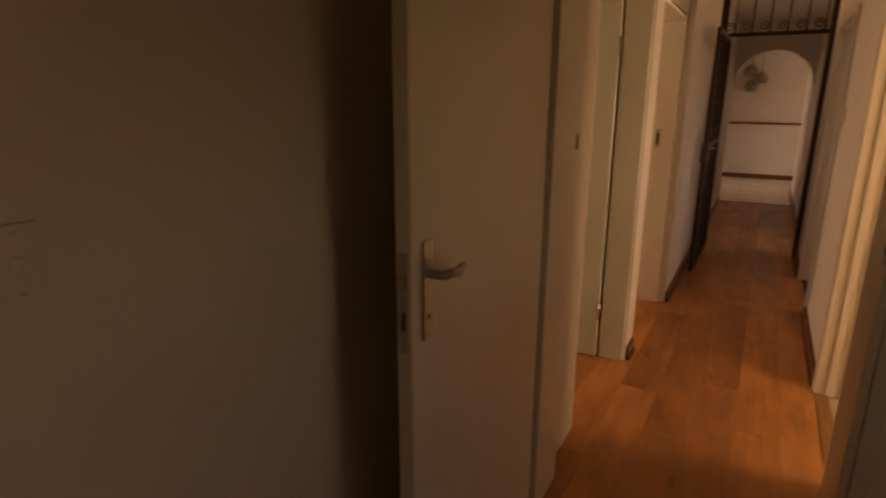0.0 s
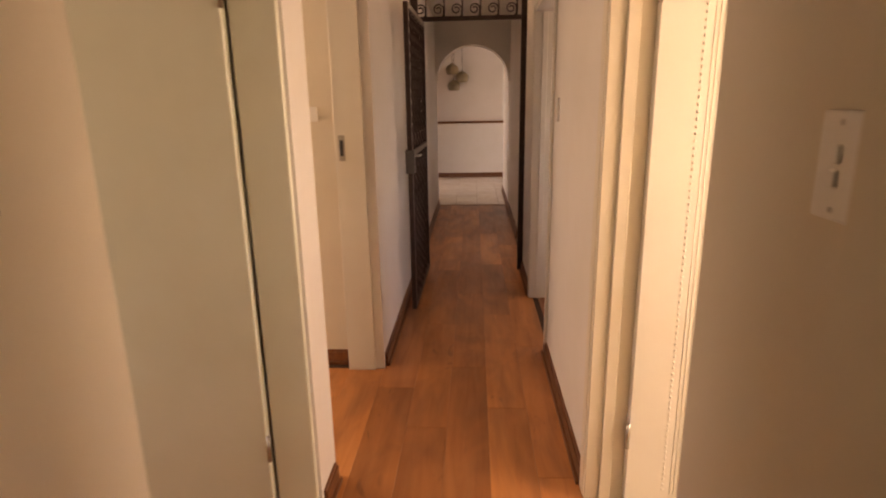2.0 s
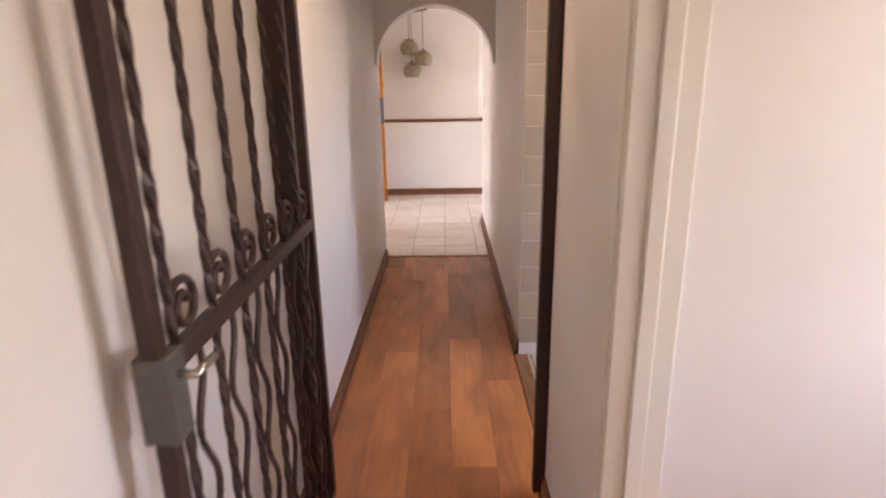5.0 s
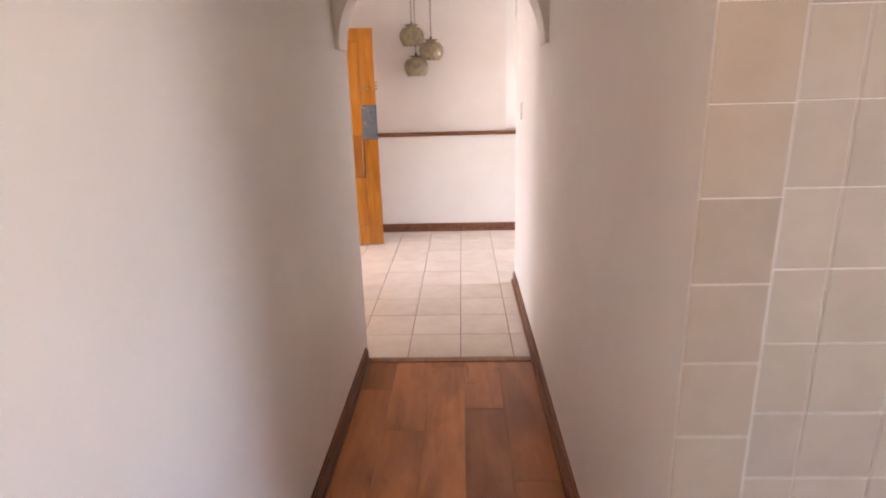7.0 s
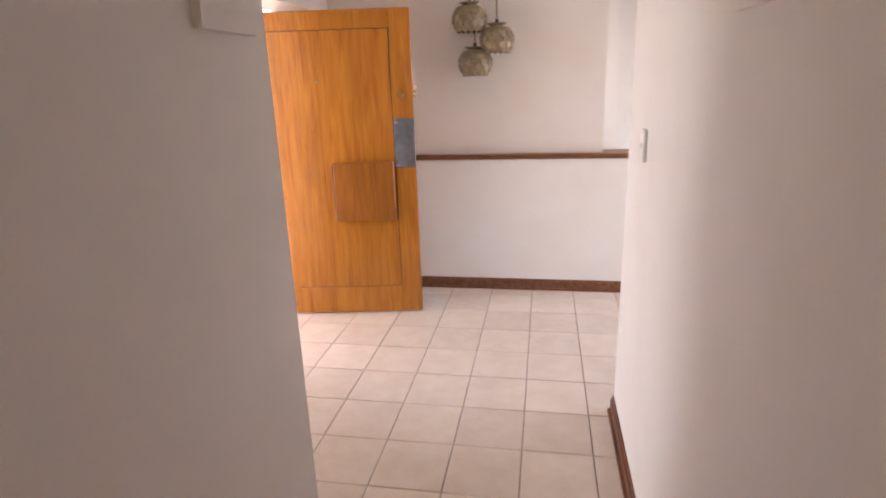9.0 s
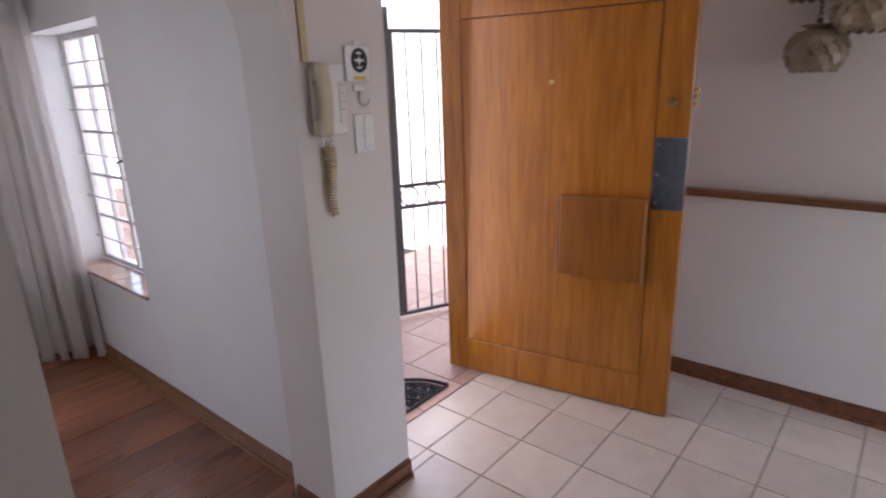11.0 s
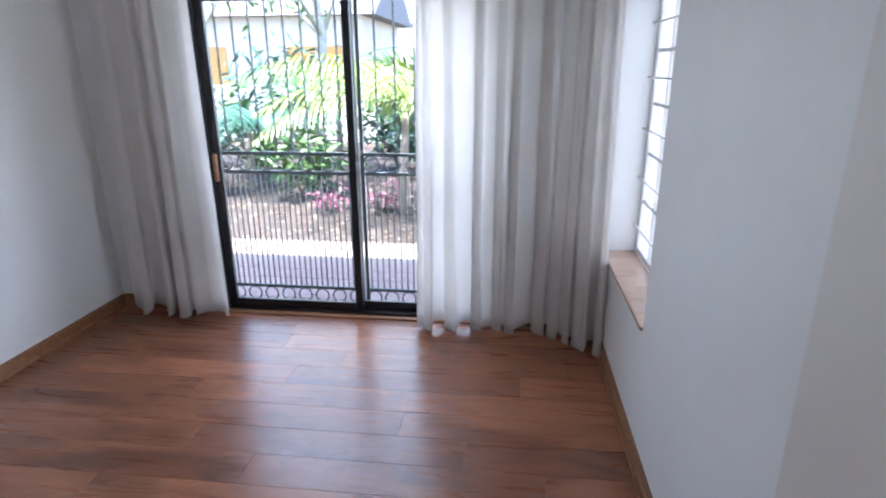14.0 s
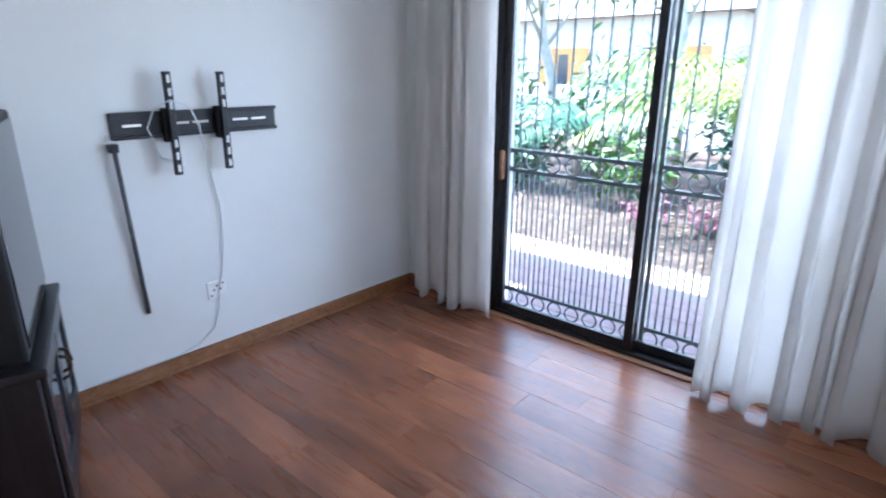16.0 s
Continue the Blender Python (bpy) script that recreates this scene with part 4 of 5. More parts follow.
part("pull_handle", b, M_SKIRTO, sd, "pale brown pull handle")
b = bmesh.new()
rbox(b, -3.769, -3.72, -1.42, 0.42, 0.0, 0.012, 0.002)
structure("threshold_sliding_door", b, M_SKIRTO, "pale wooden strip along the sliding door", "threshold")


def grille(name, m, width, height, label, bars, mat, ring_rows, low_bars=None, twist=True):
    """A barred grille in the plane x-z of m."""
    g = thing(name, m, label, "security grille")
    for nm, x0, x1, z0, z1 in [("stile", 0, 0.025, 0, height), ("stile", width - 0.025, width, 0, height), ("rail", 0.025, width - 0.025, height - 0.025, height)] + [("rail", 0.025, width - 0.025, z, z + 0.022) for r in ring_rows for z in r]:
        b = bmesh.new()
        rbox(b, x0, x1, -0.01, 0.01, z0, z1, 0.002)
        part(nm, b, mat, g)
    top = max(r[1] for r in ring_rows)
    for i in range(1, bars):
        x = width * i / bars
        b = bmesh.new()
        if twist:
            twisted(b, (x, 0, top + 0.02), (x, 0, height - 0.02), 0.0105, 15)
        else:
            tube(b, [(x, 0, top + 0.02), (x, 0, height - 0.02)], 0.006, 6)
        part("bar", b, mat, g)
    lows = sorted(r for r in ring_rows)
    if low_bars:
        z0 = lows[0][1] + 0.02 if len(lows) > 1 else 0.0
        z1 = lows[-1][0]
        for i in range(1, low_bars):
            x = width * i / low_bars
            b = bmesh.new()
            tube(b, [(x, 0, z0), (x, 0, z1)], 0.006, 6)
            part("bar", b, mat, g)
    for z0, z1 in ring_rows:
        r = (z1 - z0 - 0.022) / 2
        n = max(int(width / (2 * r + 0.025)), 2)
        for i in range(n):
            x = width * (i + 0.5) / n
            b = bmesh.new()
            tube(b, [(x + r * math.cos(t), 0, (z0 + 0.022 + z1) / 2 + r * math.sin(t)) for t in [2 * math.pi * j / 18 for j in range(18)]], 0.006, 6, True)
            part("ring", b, mat, g)
    return g


grille("sliding_door_grille", pose(-3.9, -1.42, 0.0, 0, 0, 90), 0.99, 2.1, "dark grey iron security grille with a band of rings", 9, M_GRILL, [(0.02, 0.135), (0.945, 1.07)], 26)
grille("sliding_door_grille", pose(-3.9, -0.42, 0.0, 0, 0, 90), 0.84, 2.1, "dark grey iron security grille with a band of rings", 7, M_GRILL, [(0.02, 0.135), (0.945, 1.07)], 20)

# cottage-pane steel window with its sill
wn = thing("window_lounge", IDENT, "white steel cottage-pane window with burglar bars", "window", "", "structure")
WY, WA, WB, WZ, WT = 1.31, -3.6, -2.54, 0.585, 2.0
for x0, x1, z0, z1 in ((WA, WA + 0.035, WZ, WT), (WB - 0.035, WB, WZ, WT), (WA + 0.035, WB - 0.035, WT - 0.035, WT), (WA + 0.035, WB - 0.035, WZ, WZ + 0.035), ((WA + WB) / 2 - 0.018, (WA + WB) / 2 + 0.018, WZ + 0.035, WT - 0.035)):
    b = bmesh.new()
    rbox(b, x0, x1, WY - 0.02, WY + 0.02, z0, z1, 0.003)
    part("window_frame", b, M_WSTEEL, wn)
for k in (0.27, 0.73):
    x = WA + (WB - WA) * k
    b = bmesh.new()
    rbox(b, x - 0.009, x + 0.009, WY - 0.014, WY + 0.014, WZ + 0.035, WT - 0.035, 0.002)
    part("glazing_bar", b, M_WSTEEL, wn)
for k in range(1, 5):
    z = WZ + 0.035 + (WT - WZ - 0.07) * k / 5
    b = bmesh.new()
    rbox(b, WA + 0.036, WB - 0.036, WY - 0.012, WY + 0.012, z - 0.009, z + 0.009, 0.002)
    part("glazing_bar", b, M_WSTEEL, wn)
for x0, x1 in ((WA + 0.034, (WA + WB) / 2 - 0.017), ((WA + WB) / 2 + 0.017, WB - 0.034)):
    b = bmesh.new()
    box(b, x0, x1, WY - 0.002, WY + 0.002, WZ + 0.034, WT - 0.034)
    go = part("pane", b, M_GLASS, wn)
    go.visible_shadow = False
for k in range(5):
    z = WZ + 0.17 + (WT - WZ - 0.07) * k / 5
    b = bmesh.new()
    tube(b, [(WA + 0.005, WY - 0.045, z), (WB - 0.005, WY - 0.045, z)], 0.005, 6)
    part("burglar_bar", b, M_WSTEEL, wn)
b = bmesh.new()
rbox(b, -2.86, -2.84, WY - 0.05, WY - 0.02, 1.25, 1.3, 0.004, 2)
tube(b, [(-2.85, WY - 0.045, 1.28), (-2.87, WY - 0.075, 1.285), (-2.93, WY - 0.085, 1.27)], 0.007, 8)
part("catch", b, M_CHAIN, wn, "dark metal window catch")
b = bmesh.new()
tube(b, [(-3.0, WY - 0.03, 0.63), (-2.95, WY - 0.06, 0.64), (-2.76, WY - 0.07, 0.635)], 0.006, 8)
part("stay", b, M_CHROME, wn)
sill = thing("window_sill", IDENT, "brown glazed tile window sill", "window sill", "", "structure")
for k in range(7):
    x = WA + 0.001 + (WB - WA - 0.002) * k / 7
    b = bmesh.new()
    rbox(b, x + 0.001, x + 0.1495, 1.103, 1.289, 0.566, 0.585, 0.003)
    part("tile", b, M_SILL, sill)


# curtains
def curtain(name, m, width, folds, label, z0=0.03, z1=2.36, depth=0.042, seed=0, lean=0.0):
    """A gathered curtain along x of m, hanging in the plane x-z, with folds that loosen downwards."""
    rnd = random.Random(seed)
    c = thing(name, m, label, "curtain", "lounge curtains")
    bm = bmesh.new()
    nx, nz = folds * 12, 26
    ph = [rnd.uniform(0, 6.28) for _ in range(6)]
    grid = []
    for j in range(nz + 1):
        v = j / nz
        z = z1 + (z0 - z1) * v
        row = []
        for i in range(nx + 1):
            u = i / nx
            a = 2 * math.pi * folds * u + 1.3 * math.sin(1.7 * u * 6.28 + ph[0]) + 0.5 * math.sin(4.3 * u * 6.28 + ph[3]) + 0.5 * v * math.sin(3 * u * 6.28 + ph[1])
            amp = depth * (0.55 + 0.45 * v) * (0.7 + 0.45 * math.sin(7.3 * u + ph[2]))
            y = amp * math.sin(a) + 0.012 * v * math.sin(9 * u + 4 * v + ph[3])
            x = width * u + 0.018 * v * math.sin(a * 2 + ph[4]) + lean * v * (u - 0.5)
            zz = z + (0.025 * math.sin(a + 1.0) + 0.018 * math.sin(4 * u * 6.28 + ph[5])) * v ** 6
            row.append(bm.verts.new((x, y, zz)))
        grid.append(row)
    for j in range(nz):
        for i in range(nx):
            bm.faces.new((grid[j][i], grid[j][i + 1], grid[j + 1][i + 1], grid[j + 1][i])).smooth = True
    o = part("cloth", bm, M_CURT, c)
    s = o.modifiers.new("thickness", "SOLIDIFY")
    s.thickness = 0.0022
    bm = bmesh.new()
    rbox(bm, -0.005, width + 0.005, -0.012, 0.012, z1, z1 + 0.06, 0.004)
    part("heading_tape", bm, M_CURT, c)
    return c


curtain("curtain", pose(-3.64, -1.95, 0, 0, 0, 90), 0.63, 5, "white floor-length gathered curtain beside the sliding door", seed=1, lean=0.04)
curtain("curtain", pose(-3.63, 0.0, 0, 0, 0, 90), 0.79, 6, "white floor-length gathered curtain half drawn over the glass door", z0=0.018, seed=2)
curtain("curtain", pose(-3.62, 0.80, 0, 0, 0, 52), 0.36, 4, "narrow white gathered curtain hanging in the room corner", z0=0.012, seed=3, lean=0.06)
b = bmesh.new()
rbox(b, -3.70, -3.56, -2.1, 1.1, 2.425, 2.45, 0.004)
tagged(part("curtain_track", b, M_PLASTIC), "white curtain track along the ceiling", "curtain track")

# television wall bracket
br = thing("tv_bracket", pose(-2.28, -2.18, 1.305, 0, 0, 0), "black steel television wall bracket with two arms", "tv bracket")
b = bmesh.new()
BW = 0.43
rbox(b, -BW, BW, 0.002, 0.012, -0.058, 0.058, 0.002)
rbox(b, -BW, BW, 0.0125, 0.03, 0.045, 0.062, 0.002)
rbox(b, -BW, BW, 0.0125, 0.03, -0.062, -0.045, 0.002)
plate = part("wall_plate", b, M_BLACK, br)
for x in (-0.37, -0.26, -0.04, 0.06, 0.29):
    b = bmesh.new()
    rbox(b, x, x + 0.085, 0.0119, 0.0135, -0.006, 0.006, 0.0005)
    part("slot", b, M_CHROME, plate, "pale slot in the black plate")
for x in (0.17, -0.097):
    arm = bmesh.new()
    rbox(arm, x - 0.016, x + 0.016, 0.055, 0.085, -0.243, 0.243, 0.002)
    am = part("arm", arm, M_BLACK, br)
    for k in range(8):
        z = -0.21 + 0.06 * k
        if abs(z) > 0.075:
            s = bmesh.new()
            rbox(s, x - 0.007, x + 0.007, 0.0848, 0.0865, z - 0.018, z + 0.018, 0.0004)
            part("slot", s, M_PLASTIC, am)
    s = bmesh.new()
    rbox(s, x - 0.03, x + 0.03, 0.0135, 0.056, -0.085, 0.075, 0.004)
    part("hook_block", s, M_BLACK, am)
# loose aerial lead looped over the bracket and down to the socket
b = bmesh.new()
WX = -2.168
tube(b, [(-2.03, WX + 0.03, 1.22), (-2.0, WX + 0.035, 1.29), (-2.03, WX + 0.06, 1.38), (-2.1, WX + 0.09, 1.42), (-2.19, WX + 0.09, 1.38), (-2.24, WX + 0.06, 1.29), (-2.265, WX + 0.03, 1.18), (-2.30, WX, 1.03), (-2.33, WX, 0.86), (-2.325, WX, 0.66), (-2.30, WX, 0.5), (-2.27, WX, 0.4), (-2.26, WX, 0.3), (-2.22, WX, 0.18), (-2.12, WX, 0.11), (-2.0, WX, 0.09), (-1.75, WX, 0.087), (-1.6, WX, 0.086)], 0.0038, 6)
tube(b, [(-2.03, WX + 0.03, 1.22), (-2.05, WX + 0.02, 1.15), (-2.12, WX + 0.01, 1.12), (-2.17, WX, 1.1)], 0.0035, 6)
tagged(part("aerial_cable", b, M_CABLE), "thin white cable hanging from the bracket to the floor", "cable")
# socket outlet
so = thing("wall_socket", pose(-2.26, -2.18, 0.395), "small white wall socket on the painted wall", "socket")
b = bmesh.new()
rbox(b, -0.055, 0.055, -0.0, 0.009, -0.05, 0.05, 0.004, 2)
so_p = part("plate", b, M_PLASTIC, so)
for x, z in ((-0.02, 0.0), (0.02, 0.0), (0.0, 0.022), (-0.035, 0.03), (0.035, -0.03)):
    b = bmesh.new()
    disc(b, (x, 0.0088, z), (0, 1, 0), 0.006, 0.0012, 10)
    part("hole", b, M_DARKPL, so_p)
# metal rod leaning on the wall
rd = thing("curtain_rod", IDENT, "thin grey metal rod hanging flat on the wall", "rod")
b = bmesh.new()
tube(b, [(-1.848, -2.15, 1.2), (-1.889, -2.165, 0.377)], 0.0105, 8)
part("rod", b, M_IRONG, rd)
b = bmesh.new()
rbox(b, -1.868, -1.828, -2.18, -2.14, 1.19, 1.23, 0.006, 2)
part("end_bracket", b, M_BLACK, rd)

# dark television cabinet with glazed doors and a television on it
cb = thing("tv_cabinet", pose(-1.37, -1.75, 0, 0, 0, 72), "dark stained cabinet with glazed doors and curved handles", "cabinet")
b = bmesh.new()
rbox(b, -0.42, 0.42, -0.38, 0.0, 0.07, 0.61, 0.006)
part("body", b, M_CAB, cb)
b = bmesh.new()
rbox(b, -0.43, 0.43, -0.39, 0.015, 0.0, 0.08, 0.01, 2)
part("plinth", b, M_CAB, cb)
b = bmesh.new()
rbox(b, -0.45, 0.45, -0.40, 0.03, 0.61, 0.645, 0.01, 2)
part("top", b, M_CAB, cb)
for s0 in (-1, 1):
    b = bmesh.new()
    x0, x1 = (-0.405, -0.005) if s0 < 0 else (0.005, 0.405)
    rbox(b, x0, x0 + 0.06, 0.001, 0.02, 0.1, 0.595, 0.004)
    rbox(b, x1 - 0.06, x1, 0.001, 0.02, 0.1, 0.595, 0.004)
    rbox(b, x0 + 0.06, x1 - 0.06, 0.001, 0.02, 0.1, 0.17, 0.004)
    rbox(b, x0 + 0.06, x1 - 0.06, 0.001, 0.02, 0.53, 0.595, 0.004)
    d = part("door", b, M_CAB, cb, "dark door with a smoked glass pane")
    b = bmesh.new()
    box(b, x0 + 0.059, x1 - 0.059, 0.006, 0.011, 0.169, 0.531)
    part("pane", b, M_CABGLASS, d)
    b = bmesh.new()
    hx = -0.035 * s0 * -1
    tube(b, [(hx, 0.02, 0.40), (hx, 0.045, 0.41), (hx - 0.012 * s0, 0.055, 0.45), (hx, 0.045, 0.49), (hx, 0.02, 0.5)], 0.007, 8)
    part("handle", b, M_CHAIN, d)
tv = thing("television", pose(-1.26, -1.78, 0.645, 0, 0, 72), "black television with a grey frame standing on the cabinet", "television")
b = bmesh.new()
rbox(b, -0.40, 0.40, -0.16, 0.1, 0.012, 0.76, 0.015, 2)
part("case", b, M_TVCASE, tv)
b = bmesh.new()
rbox(b, -0.375, 0.375, 0.1, 0.106, 0.05, 0.73, 0.003)
part("screen", b, M_SCREEN, tv)
b = bmesh.new()
rbox(b, -0.2, 0.2, -0.12, 0.08, 0.0, 0.013, 0.004)
part("foot", b, M_BLACK, tv)

# white appliance standing in the kitchen
ap = thing("washing_machine", pose(2.55, -0.75, 0, 0, 0, 0), "white front-loading washing machine in the kitchen", "washing machine")
b = bmesh.new()
rbox(b, -0.3, 0.3, -0.3, 0.28, 0.02, 0.85, 0.015, 2)
part("body", b, M_PLASTIC, ap)
b = bmesh.new()
rbox(b, -0.29, 0.29, 0.28, 0.295, 0.71, 0.84, 0.005)
part("control_panel", b, M_PLASTIC, ap)
b = bmesh.new()
tube(b, [(0.17 * math.cos(t), 0.29, 0.42 + 0.17 * math.sin(t)) for t in [2 * math.pi * k / 28 for k in range(28)]], 0.022, 8, True)
part("door_ring", b, M_CHROME, ap)
b = bmesh.new()
disc(b, (0, 0.281, 0.42), (0, 1, 0), 0.165, 0.006, 28)
part("door_glass", b, M_CABGLASS, ap)
for x in (-0.24, 0.24):
    b = bmesh.new()
    rbox(b, x - 0.02, x + 0.02, -0.25, 0.25, 0.0, 0.02, 0.003)
    part("foot", b, M_DARKPL, ap)

# ---- porch and garden ----
bm = bmesh.new()
box(bm, -300, 300, -300, 300, -0.30, -0.14)
structure("ground", bm, M_SOIL, "leaf-strewn garden soil reaching the distance", "ground")
bm = bmesh.new()
box(bm, -3.3, -1.23, 1.4, 4.6, -0.14, -0.012)
porch = structure("floor_porch", bm, M_SAND, "terracotta-pink tiled porch floor", "floor")
bm = bmesh.new()
box(bm, -5.05, -4.0, -3.4, 2.0, -0.14, -0.075)
terrace = structure("pavement_terrace", bm, M_SAND, "pink brick-paved terrace", "pavement")
bm = bmesh.new()
box(bm, -5.75, -5.052, -3.6, 2.2, -0.14, -0.10)
structure("path_garden", bm, M_SAND, "pale sandy strip between terrace and planting bed", "path")
wall("wall_porch_north", -13.9, -1.23, 4.4, 4.6, M_GARDENWALL, z0=-0.14, z1=2.3, label="white plastered garden wall beside the porch")

pg = grille("porch_gate", pose(-2.18, 2.70, 0.02, 0, 0, 66), 0.9, 1.97, "grey iron porch gate with twisted bars and a ring band", 8, M_IRONG, [(0.79, 0.94)], 8)
b = bmesh.new()
rbox(b, -0.035, -0.002, -0.015, 0.015, 0.0, 2.1, 0.003)
part("post", b, M_IRONG, pg)
b = bmesh.new()
rbox(b, 0.025, 0.875, -0.01, 0.01, 0.0, 0.025, 0.002)
part("rail", b, M_IRONG, pg)


# Unseen slab added over the porch to keep sun and sky off it.
bm = bmesh.new()
box(bm, -3.3, -1.23, 1.4, 3.5, 2.62, 2.72)
structure("porch_shade_slab", bm, M_CEIL, "unseen white slab shading the porch", "ceiling")

# eave over the terrace
ev = thing("roof_eave", IDENT, "grey roof eave with a fascia over the terrace", "eave", "", "structure")
b = bmesh.new()
rbox(b, -4.75, -4.0, -3.5, 3.0, 2.42, 2.5, 0.005)
part("soffit", b, M_CEIL, ev)
b = bmesh.new()
rbox(b, -4.79, -4.75, -3.5, 3.0, 2.34, 2.55, 0.005)
part("fascia", b, M_ROOFT, ev)


def leaf_card(bm, m, length, width, curl=0.25, n=3):
    """One pointed leaf of a few quads, folded along its midrib."""
    left, mid, right = [], [], []
    for i in range(n + 1):
        t = i / n
        w = width * math.sin(math.pi * (0.08 + 0.92 * t)) * 0.5
        z = -curl * length * t * t
        left.append(bm.verts.new(m @ Vector((-w, length * t, z + 0.15 * w))))
        mid.append(bm.verts.new(m @ Vector((0, length * t, z))))
        right.append(bm.verts.new(m @ Vector((w, length * t, z + 0.15 * w))))
    for i in range(n):
        bm.faces.new((left[i], mid[i], mid[i + 1], left[i + 1]))
        bm.faces.new((mid[i], right[i], right[i + 1], mid[i + 1]))


def shrub(pos, r, h, leaves, mat, label, size=0.13, seed=0, category="shrub"):
    rnd = random.Random(seed)
    s = thing("shrub", pose(*pos), label, category, "garden shrubs")
    st = bmesh.new()
    lv = bmesh.new()
    for k in range(11):
        a, q = rnd.uniform(0, 6.28), rnd.uniform(0.3, 1.0)
        tip = Vector((r * q * math.cos(a), r * q * math.sin(a), h * rnd.uniform(0.6, 1.0)))
        pts = [Vector((0.05 * math.cos(a), 0.05 * math.sin(a), 0)), tip * 0.4 + Vector((0, 0, 0.12 * h)), tip]
        tube(st, pts, 0.012, 5, False, 0.004)
        for i in range(leaves // 11):
            t = rnd.uniform(0.25, 1.05)
            p = pts[0].lerp(pts[2], t) + Vector((rnd.gauss(0, 0.16 * r), rnd.gauss(0, 0.16 * r), rnd.gauss(0, 0.09 * h)))
            m = Matrix.Translation(p) @ Euler((rnd.uniform(-0.9, 0.6), rnd.uniform(-0.6, 0.6), rnd.uniform(0, 6.28))).to_matrix().to_4x4()
            leaf_card(lv, m, size * rnd.uniform(0.7, 1.4), size * 0.42 * rnd.uniform(0.8, 1.2))
    part("stems", st, M_BARK, s)
    tagged(part("foliage", lv, mat, s), "", "", "", "stuff")
    return s


def palm(pos, h, fronds, length, mat, label, seed=0, trunk=0.06):
    rnd = random.Random(seed)
    p = thing("palm", pose(*pos), label, "palm", "garden palms")
    b = bmesh.new()
    tube(b, [(0, 0, 0), (0.03, 0.02, h * 0.5), (0.0, 0.05, h)], trunk, 10, False, trunk * 0.7)
    part("trunk", b, M_BARK, p)
    for k in range(fronds):
        a = 2 * math.pi * k / fronds + rnd.uniform(-0.3, 0.3)
        lift = rnd.uniform(0.25, 1.1)
        d = Vector((math.cos(a), math.sin(a), 0))
        pts = [Vector((0, 0.05, h)) + d * length * t * math.cos(lift * (1 - t * 0.5)) + Vector((0, 0, length * (t * math.sin(lift) - 0.65 * t * t))) for t in [i / 12 for i in range(13)]]
        b = bmesh.new()
        tube(b, pts, 0.010, 5, False, 0.003)
        for i in range(1, 26):
            t = i / 26 * 12
            q = pts[int(t)].lerp(pts[min(int(t) + 1, 12)], t - int(t))
            for side in (-1, 1):
                ang = a + side * 1.0 - math.pi / 2
                m = Matrix.Translation(q) @ Euler((-0.25 + rnd.uniform(-0.15, 0.15), 0, ang)).to_matrix().to_4x4()
                leaf_card(b, m, length * 0.30 * math.sin(math.pi * (0.12 + 0.85 * i / 26)), 0.03, 0.4, 2)
        part("frond", b, mat, p)
    return p


def tree(pos, h, mat, label, seed=0, spread=1.6, leaves=620):
    rnd = random.Random(seed)
    t = thing("tree", pose(*pos), label, "tree", "garden trees")
    b = bmesh.new()
    trunk = [Vector((0.12 * math.sin(i * 0.9 + seed), 0.10 * math.cos(i * 1.3 + seed), h * 0.62 * i / 6)) for i in range(7)]
    tube(b, trunk, 0.13, 10, False, 0.07)
    part("trunk", b, M_BARK, t)
    lv = bmesh.new()
    lb = bmesh.new()
    for k in range(9):
        a = 2 * math.pi * k / 9 + rnd.uniform(-0.3, 0.3)
        s = trunk[4 + k % 3]
        e = s + Vector((spread * rnd.uniform(0.5, 1) * math.cos(a), spread * rnd.uniform(0.5, 1) * math.sin(a), h * rnd.uniform(0.1, 0.4)))
        mid = s.lerp(e, 0.5) + Vector((0, 0, 0.15))
        tube(lb, [s, mid, e], 0.04, 6, False, 0.012)
        for i in range(leaves // 9):
            q = mid.lerp(e, rnd.uniform(0, 1.1)) + Vector((rnd.gauss(0, 0.3), rnd.gauss(0, 0.3), rnd.gauss(0, 0.25)))
            m = Matrix.Translation(q) @ Euler((rnd.uniform(-1.2, 0.4), rnd.uniform(-0.6, 0.6), rnd.uniform(0, 6.28))).to_matrix().to_4x4()
            leaf_card(lv, m, rnd.uniform(0.12, 0.22), 0.07, 0.3, 2)
    part("limbs", lb, M_BARK, t)
    tagged(part("crown", lv, mat, t), "", "", "", "stuff")
    return t


